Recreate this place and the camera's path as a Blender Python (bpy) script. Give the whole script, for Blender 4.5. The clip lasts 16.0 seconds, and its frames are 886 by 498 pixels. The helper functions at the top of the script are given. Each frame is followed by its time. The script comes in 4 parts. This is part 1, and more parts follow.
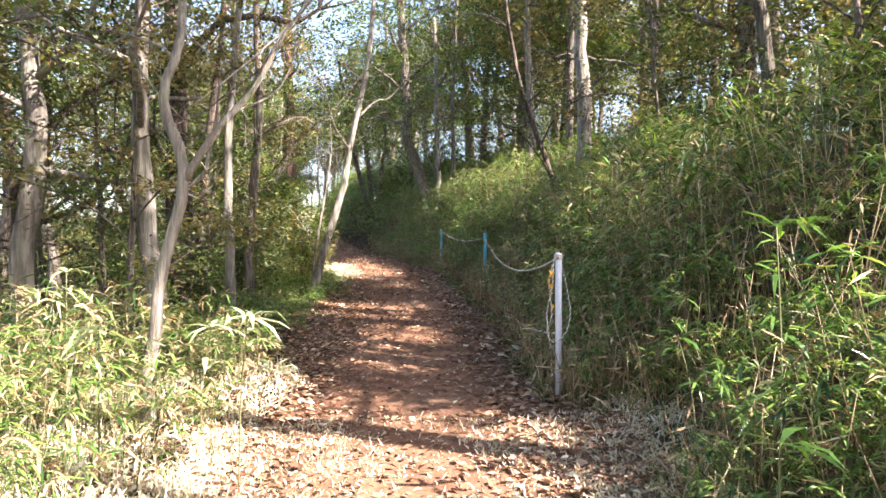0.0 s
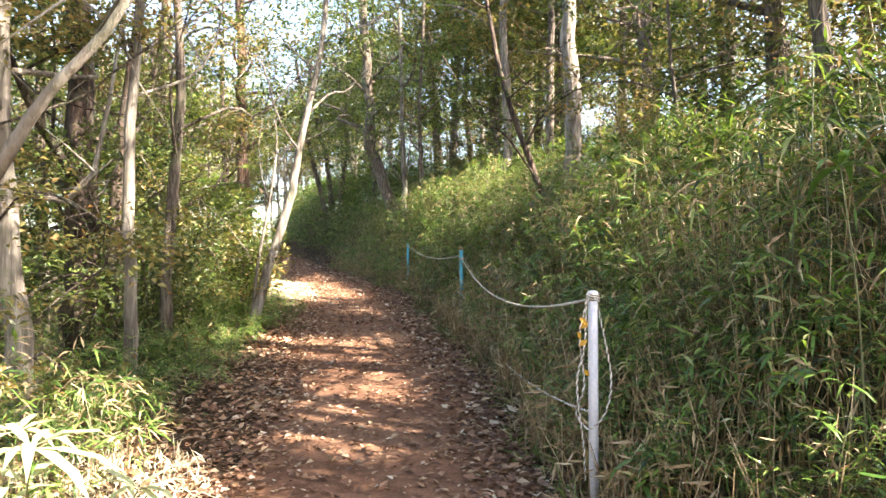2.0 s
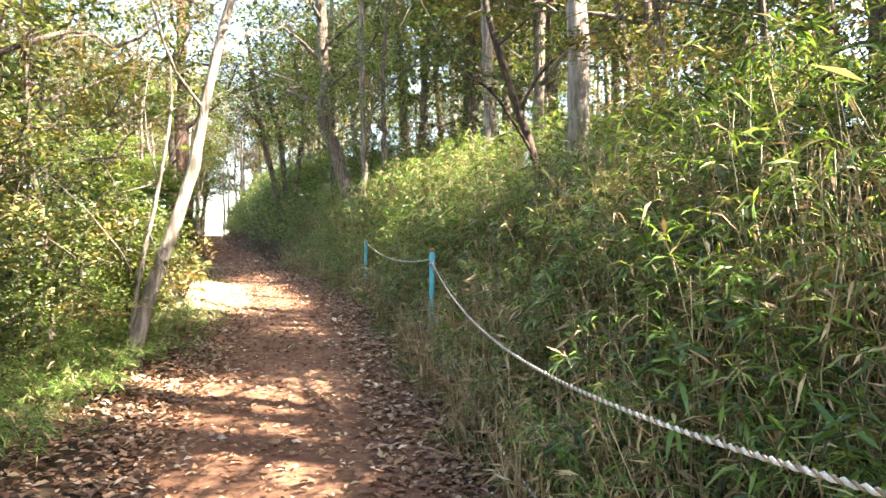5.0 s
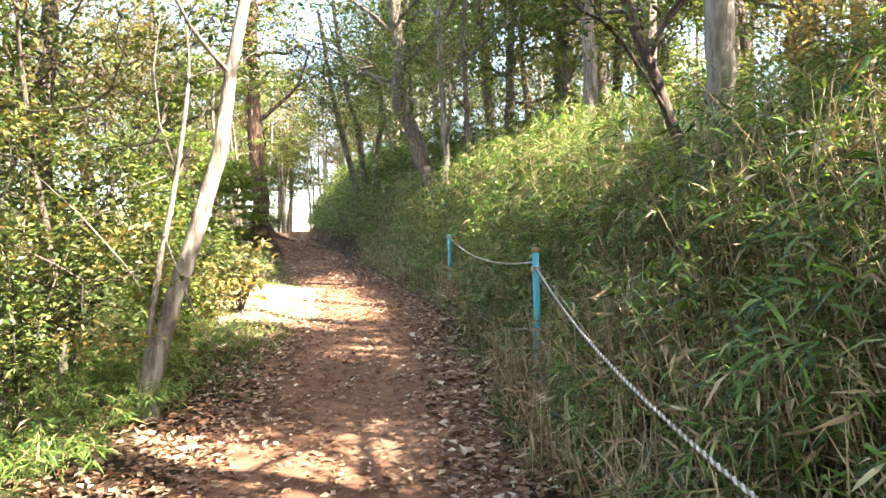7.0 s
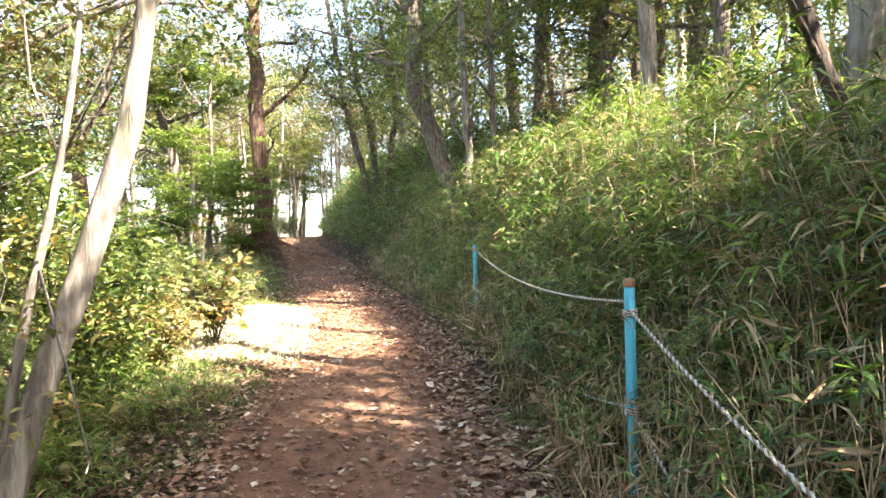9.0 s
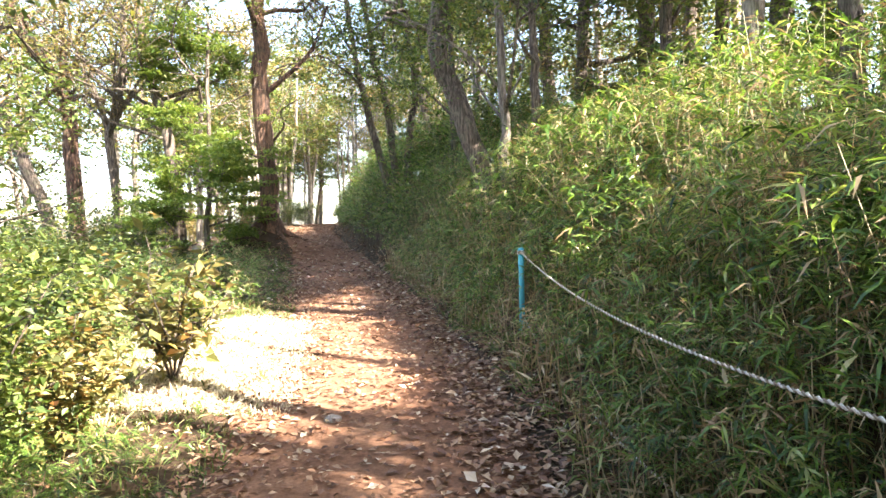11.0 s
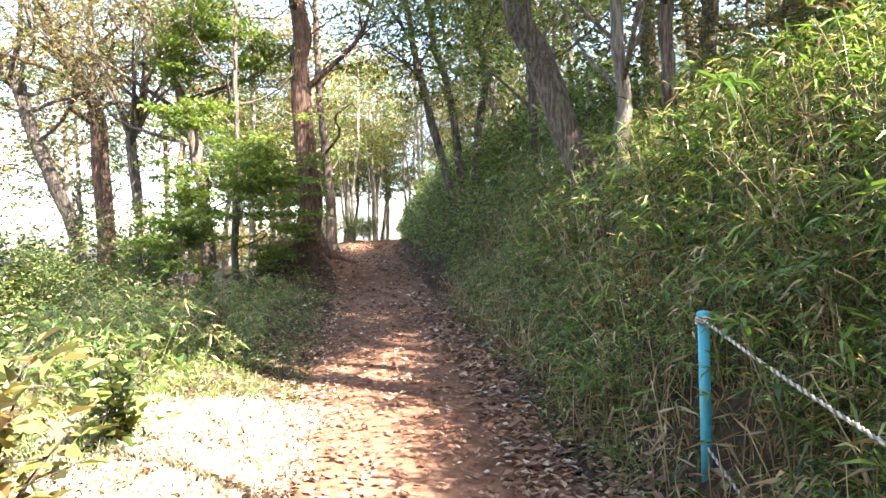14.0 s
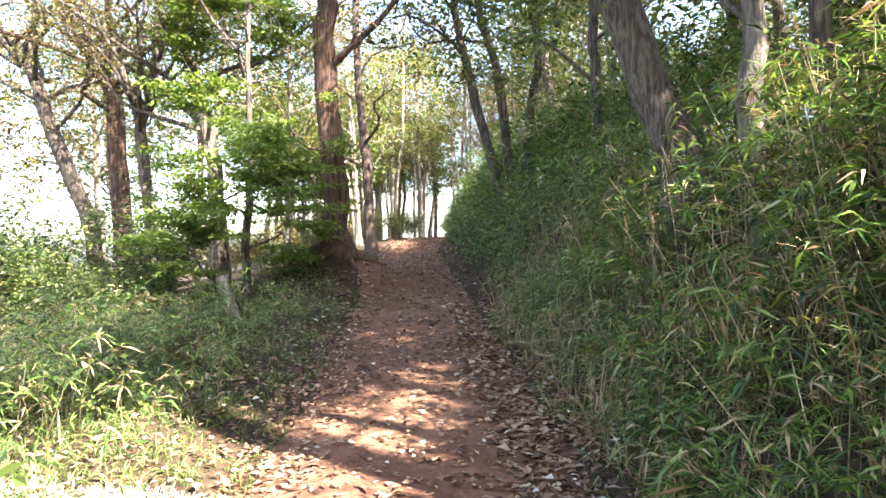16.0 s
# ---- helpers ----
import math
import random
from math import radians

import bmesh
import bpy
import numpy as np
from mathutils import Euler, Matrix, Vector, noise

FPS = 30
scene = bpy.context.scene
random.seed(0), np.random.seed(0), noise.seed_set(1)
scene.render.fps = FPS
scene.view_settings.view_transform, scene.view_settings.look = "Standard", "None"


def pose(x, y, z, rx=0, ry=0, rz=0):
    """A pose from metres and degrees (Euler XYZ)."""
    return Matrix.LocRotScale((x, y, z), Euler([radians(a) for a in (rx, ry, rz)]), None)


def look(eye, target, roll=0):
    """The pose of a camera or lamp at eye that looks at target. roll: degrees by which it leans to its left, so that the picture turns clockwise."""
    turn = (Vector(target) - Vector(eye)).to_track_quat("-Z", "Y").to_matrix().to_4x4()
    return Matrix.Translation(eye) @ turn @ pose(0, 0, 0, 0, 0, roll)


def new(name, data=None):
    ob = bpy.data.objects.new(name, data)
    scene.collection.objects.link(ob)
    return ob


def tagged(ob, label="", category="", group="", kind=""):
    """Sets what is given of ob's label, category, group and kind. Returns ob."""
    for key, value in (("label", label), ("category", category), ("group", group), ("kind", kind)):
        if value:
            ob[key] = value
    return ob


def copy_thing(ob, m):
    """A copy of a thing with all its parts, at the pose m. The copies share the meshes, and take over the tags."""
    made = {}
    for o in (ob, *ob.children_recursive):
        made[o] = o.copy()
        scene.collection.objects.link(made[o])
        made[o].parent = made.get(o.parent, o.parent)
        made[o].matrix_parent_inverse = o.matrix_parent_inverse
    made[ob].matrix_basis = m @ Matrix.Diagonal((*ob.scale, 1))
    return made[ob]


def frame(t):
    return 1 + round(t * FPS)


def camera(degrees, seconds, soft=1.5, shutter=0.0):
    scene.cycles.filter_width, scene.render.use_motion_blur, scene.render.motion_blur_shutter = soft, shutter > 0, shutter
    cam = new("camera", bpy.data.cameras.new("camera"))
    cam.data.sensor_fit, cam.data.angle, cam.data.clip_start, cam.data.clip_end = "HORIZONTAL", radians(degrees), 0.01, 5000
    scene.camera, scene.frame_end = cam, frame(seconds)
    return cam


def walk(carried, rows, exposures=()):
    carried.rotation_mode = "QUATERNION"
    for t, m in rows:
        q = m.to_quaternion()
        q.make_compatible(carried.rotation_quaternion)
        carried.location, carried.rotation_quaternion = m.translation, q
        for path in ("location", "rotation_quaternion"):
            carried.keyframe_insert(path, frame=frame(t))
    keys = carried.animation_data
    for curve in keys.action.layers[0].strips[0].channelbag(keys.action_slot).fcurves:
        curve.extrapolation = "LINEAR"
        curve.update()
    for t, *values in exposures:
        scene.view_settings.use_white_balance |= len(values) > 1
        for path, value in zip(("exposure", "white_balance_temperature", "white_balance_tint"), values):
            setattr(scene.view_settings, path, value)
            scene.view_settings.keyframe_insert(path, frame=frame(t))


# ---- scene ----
cam = camera(64.2, 16.0, soft=1.5)
METRES, EYE, TILT, LEAN, TURN = 16.0, 1.5, 0.0, 0.0, 0.0
ROWS = [
    (0.0, 0.0, 0.0, 0.0, 0.0, -0.0, 0.0),
    (0.5, -0.001, 0.0302, 0.0028, -1.71, -1.29, 0.09),
    (1.0, -0.0, 0.0601, 0.0055, -0.58, 0.53, 0.13),
    (1.5, -0.0021, 0.0896, 0.0056, -0.98, 0.54, -0.33),
    (2.0, -0.0032, 0.1192, 0.0081, -2.87, 0.91, 0.14),
    (2.5, -0.0005, 0.1486, 0.0112, -2.94, 0.26, 0.06),
    (3.0, 0.0005, 0.1777, 0.0109, -5.4, -0.69, -0.04),
    (3.5, 0.003, 0.2065, 0.0128, -7.44, -0.17, -0.36),
    (4.0, 0.0076, 0.2354, 0.0151, -7.81, 0.96, -1.58),
    (6.5, 0.0096, 0.3803, 0.019, 0.04, -0.77, 2.51),
    (7.0, 0.0103, 0.41, 0.0228, 1.62, -0.55, 1.36),
    (7.5, 0.007, 0.4408, 0.0247, 1.7, -0.94, 1.58),
    (8.0, 0.0069, 0.4717, 0.0271, 2.61, -0.19, 1.77),
    (10.5, -0.0136, 0.6305, 0.0361, 3.23, -0.65, 0.75),
    (11.0, -0.0155, 0.664, 0.0401, 4.45, -1.37, 1.19),
    (11.5, -0.019, 0.6986, 0.0426, 3.65, -0.13, 0.82),
    (12.0, -0.0218, 0.7333, 0.0434, 5.28, 0.36, 0.67),
    (12.5, -0.0259, 0.7676, 0.0454, 6.92, -0.02, 0.51),
    (13.0, -0.0313, 0.7997, 0.0476, 6.23, -0.26, 1.43),
    (13.5, -0.0346, 0.8322, 0.0496, 8.37, -0.75, 1.62),
    (14.0, -0.039, 0.8643, 0.0503, 10.16, -0.2, 1.63),
    (14.5, -0.0421, 0.8963, 0.0524, 10.89, 0.18, 2.07),
    (15.0, -0.0427, 0.9277, 0.0551, 12.24, -0.31, 0.91),
    (15.5, -0.0476, 0.9599, 0.055, 13.09, 0.43, 0.77),
    (16.0, -0.0544, 0.9927, 0.0548, 14.28, -0.37, 1.19),
]
SUN_AZ, SUN_EL = 115.0, 39.5   # degrees clockwise from +y, and above the horizon
EXPOSURE = 3.46
walk(cam, [(t, pose(0, 0, EYE, TILT, LEAN, TURN) @ pose(METRES * x, METRES * y, METRES * z, 90 + pitch, roll, yaw)) for t, x, y, z, yaw, pitch, roll in ROWS],
     [(0.0, EXPOSURE - 0.62, 6500, 18), (1.5, EXPOSURE - 0.4, 6900, 16), (3.5, EXPOSURE + 0.05, 7200, 16), (7.5, EXPOSURE + 0.12, 7000, 14), (11.0, EXPOSURE, 6850, 16), (13.0, EXPOSURE - 0.03, 6700, 18), (16.0, EXPOSURE - 0.03, 6500, 18)])

# ---- light ----
world = bpy.data.worlds.new("sky")
scene.world = world
world.use_nodes = True
wn = world.node_tree.nodes
sky = wn.new("ShaderNodeTexSky")
sky.sky_type, sky.sun_disc = "NISHITA", False
sky.sun_elevation, sky.sun_rotation = radians(SUN_EL), radians(SUN_AZ)
sky.air_density, sky.dust_density = 1.0, 2.0
wn["Background"].inputs["Strength"].default_value = 0.1
world.node_tree.links.new(sky.outputs["Color"], wn["Background"].inputs["Color"])

TO_SUN = np.array([math.sin(radians(SUN_AZ)) * math.cos(radians(SUN_EL)),
                   math.cos(radians(SUN_AZ)) * math.cos(radians(SUN_EL)), math.sin(radians(SUN_EL))])
sun = new("sun", bpy.data.lights.new("sun", "SUN"))
sun.data.energy, sun.data.angle, sun.data.color = 5.0, radians(0.53), (1.0, 0.94, 0.86)
sun.matrix_world = look(tuple(TO_SUN * 60), (0, 0, 0))


# ---- materials ----
def material(name):
    m = bpy.data.materials.new(name)
    m.use_nodes = True
    return m, m.node_tree.nodes, m.node_tree.links


def ramp(nodes, stops):
    r = nodes.new("ShaderNodeValToRGB")
    while len(r.color_ramp.elements) < len(stops):
        r.color_ramp.elements.new(0.5)
    for e, (p, c) in zip(r.color_ramp.elements, stops):
        e.position, e.color = p, (*c, 1)
    return r


def noise_node(nodes, links, scale, detail=6.0, rough=0.6, stretch=None):
    n = nodes.new("ShaderNodeTexNoise")
    n.inputs["Scale"].default_value, n.inputs["Detail"].default_value, n.inputs["Roughness"].default_value = scale, detail, rough
    c = nodes.new("ShaderNodeTexCoord")
    if stretch:
        mp = nodes.new("ShaderNodeMapping")
        mp.inputs["Scale"].default_value = stretch
        links.new(c.outputs["Object"], mp.inputs["Vector"])
        links.new(mp.outputs["Vector"], n.inputs["Vector"])
    else:
        links.new(c.outputs["Object"], n.inputs["Vector"])
    return n


def mix_colour(nodes, links, fac, a, b, blend="MIX"):
    m = nodes.new("ShaderNodeMix")
    m.data_type, m.blend_type = "RGBA", blend
    for sock, v in ((m.inputs[0], fac), (m.inputs[6], a), (m.inputs[7], b)):
        if isinstance(v, (int, float)):
            sock.default_value = v
        elif isinstance(v, tuple):
            sock.default_value = (*v, 1)
        else:
            links.new(v, sock)
    return m.outputs[2]


def add_bump(nodes, links, height, strength, distance):
    b = nodes.new("ShaderNodeBump")
    b.inputs["Strength"].default_value, b.inputs["Distance"].default_value = strength, distance
    links.new(height, b.inputs["Height"])
    links.new(b.outputs["Normal"], nodes["Principled BSDF"].inputs["Normal"])


def leaf_material(name, stops, rough=0.45, through_light=0.35, glow=(1.2, 1.1, 0.62)):
    """Leaves: a colour for each leaf, gloss above, and light that comes through the blade."""
    m, nodes, links = material(name)
    p = nodes["Principled BSDF"]
    g = nodes.new("ShaderNodeNewGeometry")
    r = ramp(nodes, stops)
    links.new(g.outputs["Random Per Island"], r.inputs["Fac"])
    n = noise_node(nodes, links, 1.3, 2.0)
    tone = ramp(nodes, [(0.3, (0.72, 0.74, 0.7)), (0.7, (1.15, 1.12, 1.05))])
    links.new(n.outputs["Fac"], tone.inputs["Fac"])
    colour = mix_colour(nodes, links, 1.0, r.outputs["Color"], tone.outputs["Color"], "MULTIPLY")
    links.new(colour, p.inputs["Base Color"])
    p.inputs["Roughness"].default_value = rough
    p.inputs["Specular IOR Level"].default_value = 0.52
    t = nodes.new("ShaderNodeBsdfTranslucent")
    links.new(mix_colour(nodes, links, 1.0, colour, glow, "MULTIPLY"), t.inputs["Color"])
    mx = nodes.new("ShaderNodeMixShader")
    mx.inputs["Fac"].default_value = through_light
    links.new(p.outputs["BSDF"], mx.inputs[1])
    links.new(t.outputs["BSDF"], mx.inputs[2])
    links.new(mx.outputs["Shader"], nodes["Material Output"].inputs["Surface"])
    return m


def bark_material(name, dark, light, moss=0.0, groove=12.0):
    m, nodes, links = material(name)
    p = nodes["Principled BSDF"]
    fine = noise_node(nodes, links, groove * 1.6, 8.0, 0.68, (1, 1, 0.13))
    broad = noise_node(nodes, links, 2.2, 3.0, 0.55)
    c1 = ramp(nodes, [(0.42, dark), (0.6, light)])
    links.new(fine.outputs["Fac"], c1.inputs["Fac"])
    tone = ramp(nodes, [(0.35, (0.62, 0.6, 0.58)), (0.65, (1.15, 1.15, 1.12))])
    links.new(broad.outputs["Fac"], tone.inputs["Fac"])
    colour = mix_colour(nodes, links, 1.0, c1.outputs["Color"], tone.outputs["Color"], "MULTIPLY")
    if moss:
        green = noise_node(nodes, links, 3.4, 5.0, 0.7)
        patch = ramp(nodes, [(0.52, (0, 0, 0)), (0.64, (moss, moss, moss))])
        links.new(green.outputs["Fac"], patch.inputs["Fac"])
        colour = mix_colour(nodes, links, patch.outputs["Color"], colour, (0.16, 0.19, 0.1))
    links.new(colour, p.inputs["Base Color"])
    p.inputs["Roughness"].default_value = 0.88
    add_bump(nodes, links, fine.outputs["Fac"], 1.0, 0.06)
    return m


def earth_material(name, a, b, c, grit, bump_size):
    m, nodes, links = material(name)
    p = nodes["Principled BSDF"]
    n1 = noise_node(nodes, links, 0.9, 6.0, 0.6)
    n2 = noise_node(nodes, links, grit, 6.0, 0.7)
    n3 = noise_node(nodes, links, grit * 5, 3.0, 0.6)
    r1 = ramp(nodes, [(0.3, a), (0.55, b), (0.75, c)])
    links.new(n1.outputs["Fac"], r1.inputs["Fac"])
    r2 = ramp(nodes, [(0.3, (0.55, 0.5, 0.46)), (0.52, (1, 1, 1)), (0.75, (1.3, 1.26, 1.2))])
    links.new(n2.outputs["Fac"], r2.inputs["Fac"])
    col = mix_colour(nodes, links, 1.0, r1.outputs["Color"], r2.outputs["Color"], "MULTIPLY")
    r3 = ramp(nodes, [(0.35, (0.75, 0.72, 0.7)), (0.65, (1.2, 1.2, 1.2))])
    links.new(n3.outputs["Fac"], r3.inputs["Fac"])
    col = mix_colour(nodes, links, 0.8, col, r3.outputs["Color"], "MULTIPLY")
    links.new(col, p.inputs["Base Color"])
    p.inputs["Roughness"].default_value = 0.95
    p.inputs["Specular IOR Level"].default_value = 0.145
    add_bump(nodes, links, n2.outputs["Fac"], 0.8, bump_size)
    return m


def painted_metal(name, paint, rust, worn):
    m, nodes, links = material(name)
    p = nodes["Principled BSDF"]
    n = noise_node(nodes, links, 14.0, 7.0, 0.7)
    s = noise_node(nodes, links, 60.0, 3.0, 0.6)
    r = ramp(nodes, [(worn, (0, 0, 0)), (worn + 0.05, (1, 1, 1))])
    links.new(n.outputs["Fac"], r.inputs["Fac"])
    shade = ramp(nodes, [(0.3, tuple(v * 0.8 for v in paint)), (0.7, paint)])
    links.new(s.outputs["Fac"], shade.inputs["Fac"])
    links.new(mix_colour(nodes, links, r.outputs["Color"], shade.outputs["Color"], rust), p.inputs["Base Color"])
    p.inputs["Roughness"].default_value = 0.5
    add_bump(nodes, links, n.outputs["Fac"], 0.15, 0.004)
    return m


PATH_EARTH = earth_material("path_earth", (0.135, 0.07, 0.042), (0.19, 0.104, 0.062), (0.245, 0.145, 0.09), 9.0, 0.02)
FOREST_SOIL = earth_material("forest_soil", (0.036, 0.025, 0.016), (0.065, 0.046, 0.027), (0.11, 0.077, 0.044), 6.0, 0.05)
BARK_PALE = bark_material("pale_bark", (0.15, 0.125, 0.1), (0.36, 0.32, 0.265), 0.3, 9.0)
BARK_GREY = bark_material("grey_brown_bark", (0.06, 0.045, 0.033), (0.22, 0.175, 0.135), 0.3, 22.0)
BARK_MID = bark_material("grey_bark", (0.09, 0.075, 0.06), (0.28, 0.24, 0.195), 0.3, 16.0)
BARK_DARK = bark_material("dark_bark", (0.035, 0.024, 0.018), (0.13, 0.085, 0.06), 0.25, 16.0)
BARK_RED = bark_material("reddish_bark", (0.05, 0.028, 0.018), (0.19, 0.105, 0.065), 0.1, 14.0)
LEAF_SASA = leaf_material("bamboo_grass_leaf", [(0.0, (0.014, 0.036, 0.01)), (0.25, (0.054, 0.122, 0.026)), (0.6, (0.142, 0.258, 0.05)), (0.88, (0.225, 0.345, 0.08)), (0.97, (0.37, 0.41, 0.16)), (1.0, (0.56, 0.5, 0.3))], 0.33, 0.42)
LEAF_DRY = leaf_material("dry_blade", [(0.0, (0.2, 0.125, 0.065)), (0.5, (0.34, 0.24, 0.13)), (0.85, (0.44, 0.33, 0.19)), (1.0, (0.55, 0.46, 0.3))], 0.7, 0.2, (1.1, 1.0, 0.8))
LEAF_GREEN = leaf_material("green_leaf", [(0.0, (0.022, 0.045, 0.014)), (0.5, (0.08, 0.13, 0.036)), (0.85, (0.165, 0.215, 0.06)), (1.0, (0.27, 0.27, 0.085))], 0.4, 0.38)
LEAF_LIME = leaf_material("light_green_leaf", [(0.0, (0.04, 0.075, 0.02)), (0.5, (0.14, 0.215, 0.055)), (1.0, (0.27, 0.31, 0.09))], 0.4, 0.44)
LEAF_AUTUMN = leaf_material("turning_leaf", [(0.0, (0.06, 0.075, 0.024)), (0.4, (0.18, 0.18, 0.058)), (0.82, (0.32, 0.26, 0.09)), (0.96, (0.37, 0.24, 0.09)), (1.0, (0.31, 0.15, 0.07))], 0.48, 0.42, (1.1, 1.0, 0.7))
LITTER = leaf_material("fallen_leaf", [(0.0, (0.08, 0.036, 0.02)), (0.35, (0.19, 0.09, 0.048)), (0.7, (0.31, 0.18, 0.105)), (0.92, (0.44, 0.32, 0.21)), (1.0, (0.6, 0.52, 0.42))], 0.6, 0.08, (1, 0.9, 0.7))
GRASS = leaf_material("verge_grass", [(0.0, (0.06, 0.11, 0.028)), (0.6, (0.13, 0.2, 0.05)), (0.9, (0.26, 0.28, 0.1)), (1.0, (0.42, 0.36, 0.19))], 0.5, 0.3)
LEAF_MAPLE = leaf_material("maple_leaf", [(0.0, (0.09, 0.16, 0.036)), (0.6, (0.17, 0.26, 0.06)), (1.0, (0.28, 0.34, 0.1))], 0.4, 0.56)
# bamboo leaf colours lifted to stand for overexposed sunlight
LEAF_SUNLIT = leaf_material("sunlit_bamboo_leaf", [(0.0, (0.3, 0.36, 0.18)), (0.6, (0.42, 0.47, 0.28)), (1.0, (0.58, 0.58, 0.4))], 0.34, 0.3)
# dry straw, its colour lifted further to stand for glaring sun
SUNLIT_STRAW = leaf_material("sunlit_dry_straw", [(0.0, (0.44, 0.37, 0.24)), (0.5, (0.6, 0.54, 0.4)), (1.0, (0.72, 0.68, 0.54))], 0.6, 0.2, (1.1, 1.0, 0.8))
CULM, cn, cl = material("bamboo_culm")
cg = cn.new("ShaderNodeNewGeometry")
cr = ramp(cn, [(0.0, (0.06, 0.08, 0.028)), (0.6, (0.11, 0.11, 0.045)), (1.0, (0.22, 0.18, 0.09))])
cl.new(cg.outputs["Random Per Island"], cr.inputs["Fac"])
cl.new(cr.outputs["Color"], cn["Principled BSDF"].inputs["Base Color"])
cn["Principled BSDF"].inputs["Roughness"].default_value = 0.55
WHITE_PAINT = painted_metal("white_paint", (0.6, 0.59, 0.6), (0.4, 0.3, 0.22), 0.66)
TEAL_PAINT = painted_metal("turquoise_paint", (0.06, 0.42, 0.5), (0.2, 0.12, 0.06), 0.64)
RUST = painted_metal("rusted_cap", (0.3, 0.15, 0.06), (0.42, 0.26, 0.12), 0.5)
ROPE_DARK = earth_material("weathered_rope_fibre", (0.2, 0.17, 0.13), (0.28, 0.24, 0.19), (0.36, 0.32, 0.26), 40.0, 0.003)
ROPE = earth_material("rope_fibre", (0.5, 0.48, 0.42), (0.62, 0.6, 0.54), (0.7, 0.68, 0.62), 40.0, 0.003)
STONE = earth_material("stone", (0.2, 0.18, 0.16), (0.3, 0.28, 0.25), (0.38, 0.36, 0.33), 20.0, 0.01)


# ---- the lie of the land ----
def centre(y):
    """x of the path's middle line."""
    return np.interp(y, [-60, 0, 8, 14.7, 18, 22.5, 28, 34, 42, 50, 90, 600], [1.5, -0.02, -0.25, -0.9, -1.5, -2.85, -4.5, -6.4, -8.6, -10.4, -16, -60])


def smooth_centre(y):
    return sum(centre(y + d) for d in (-1.6, -0.8, 0, 0.8, 1.6)) / 5


def wave(x, y, s):
    """Soft lumps, about -1 to 1."""
    return (np.sin(x * s + 1.3 * np.sin(y * s * 0.7 + 1)) + np.sin(y * s * 1.1 + 1.7 * np.sin(x * s * 0.6 + 2.2)) + np.sin((x + y) * s * 1.9 + 0.6)) / 3


HALF = 0.95


def land(x, y):
    x, y = np.asarray(x, float), np.asarray(y, float)
    s = x - smooth_centre(y)
    rise = np.interp(y, [-80, -10, 0, 46, 52, 70, 600], [-1.2, -0.5, 0, 2.55, 2.75, 2.5, -8])
    reach = [0, 0.3, 0.7, 1.2, 2, 3, 5, 8, 15, 40, 600]
    low_bank = np.interp(s - HALF, reach, [0, 0.08, 0.3, 0.68, 1.15, 1.6, 2.2, 2.9, 3.8, 5, 8])
    steep_bank = np.interp(s - HALF, reach, [0, 0.2, 0.62, 1.05, 1.5, 1.9, 2.4, 3.0, 3.9, 5, 8])
    right = low_bank + (steep_bank - low_bank) * np.interp(y, [12, 17], [0, 1])
    right = right * np.interp(y, [-6, 0.5, 3, 5], [0.12, 0.28, 0.6, 1.0])
    left = np.interp(-s - HALF, [0, 0.5, 1.2, 2.5, 5, 10, 20, 50, 600], [0, 0.07, 0.02, -0.25, -0.6, -1.5, -3.6, -8, -10])
    mound = 0.68 * np.exp(-((x + 6.2) ** 2 + (y - 27.9) ** 2) / 2.6)
    mound = mound - 0.45 * np.exp(-((x + 7.9) ** 2 + (y - 25.4) ** 2) / 2.0)
    off = np.clip((np.abs(s) - 0.6) / 0.8, 0, 1)
    return rise + right + left + mound + off * (0.05 * wave(x, y, 2.3) + 0.12 * wave(x, y, 0.7)) + 0.012 * wave(x, y, 3.1)


def height(x, y):
    return float(land(x, y))


# ---- mesh helpers ----
def mesh_from(name, verts, faces, mat, parent=None, label="", smooth=False):
    """One mesh object from arrays of corners and of triangles or quads."""
    me = bpy.data.meshes.new(name)
    verts = np.asarray(verts, np.float32)
    if not isinstance(faces, list):
        faces = [faces]
    loops = np.concatenate([np.asarray(f, np.int32).ravel() for f in faces])
    sizes = np.concatenate([np.full(len(f), np.shape(f)[1], np.int32) for f in faces])
    me.vertices.add(len(verts))
    me.vertices.foreach_set("co", verts.ravel())
    me.loops.add(len(loops))
    me.loops.foreach_set("vertex_index", loops)
    me.polygons.add(len(sizes))
    me.polygons.foreach_set("loop_start", np.concatenate([[0], np.cumsum(sizes)[:-1]]).astype(np.int32))
    me.polygons.foreach_set("loop_total", sizes)
    me.polygons.foreach_set("use_smooth", np.full(len(sizes), smooth))
    me.materials.append(mat)
    me.update(calc_edges=True)
    ob = new(name, me)
    if parent:
        ob.parent = parent
    if label:
        tagged(ob, label)
    return ob


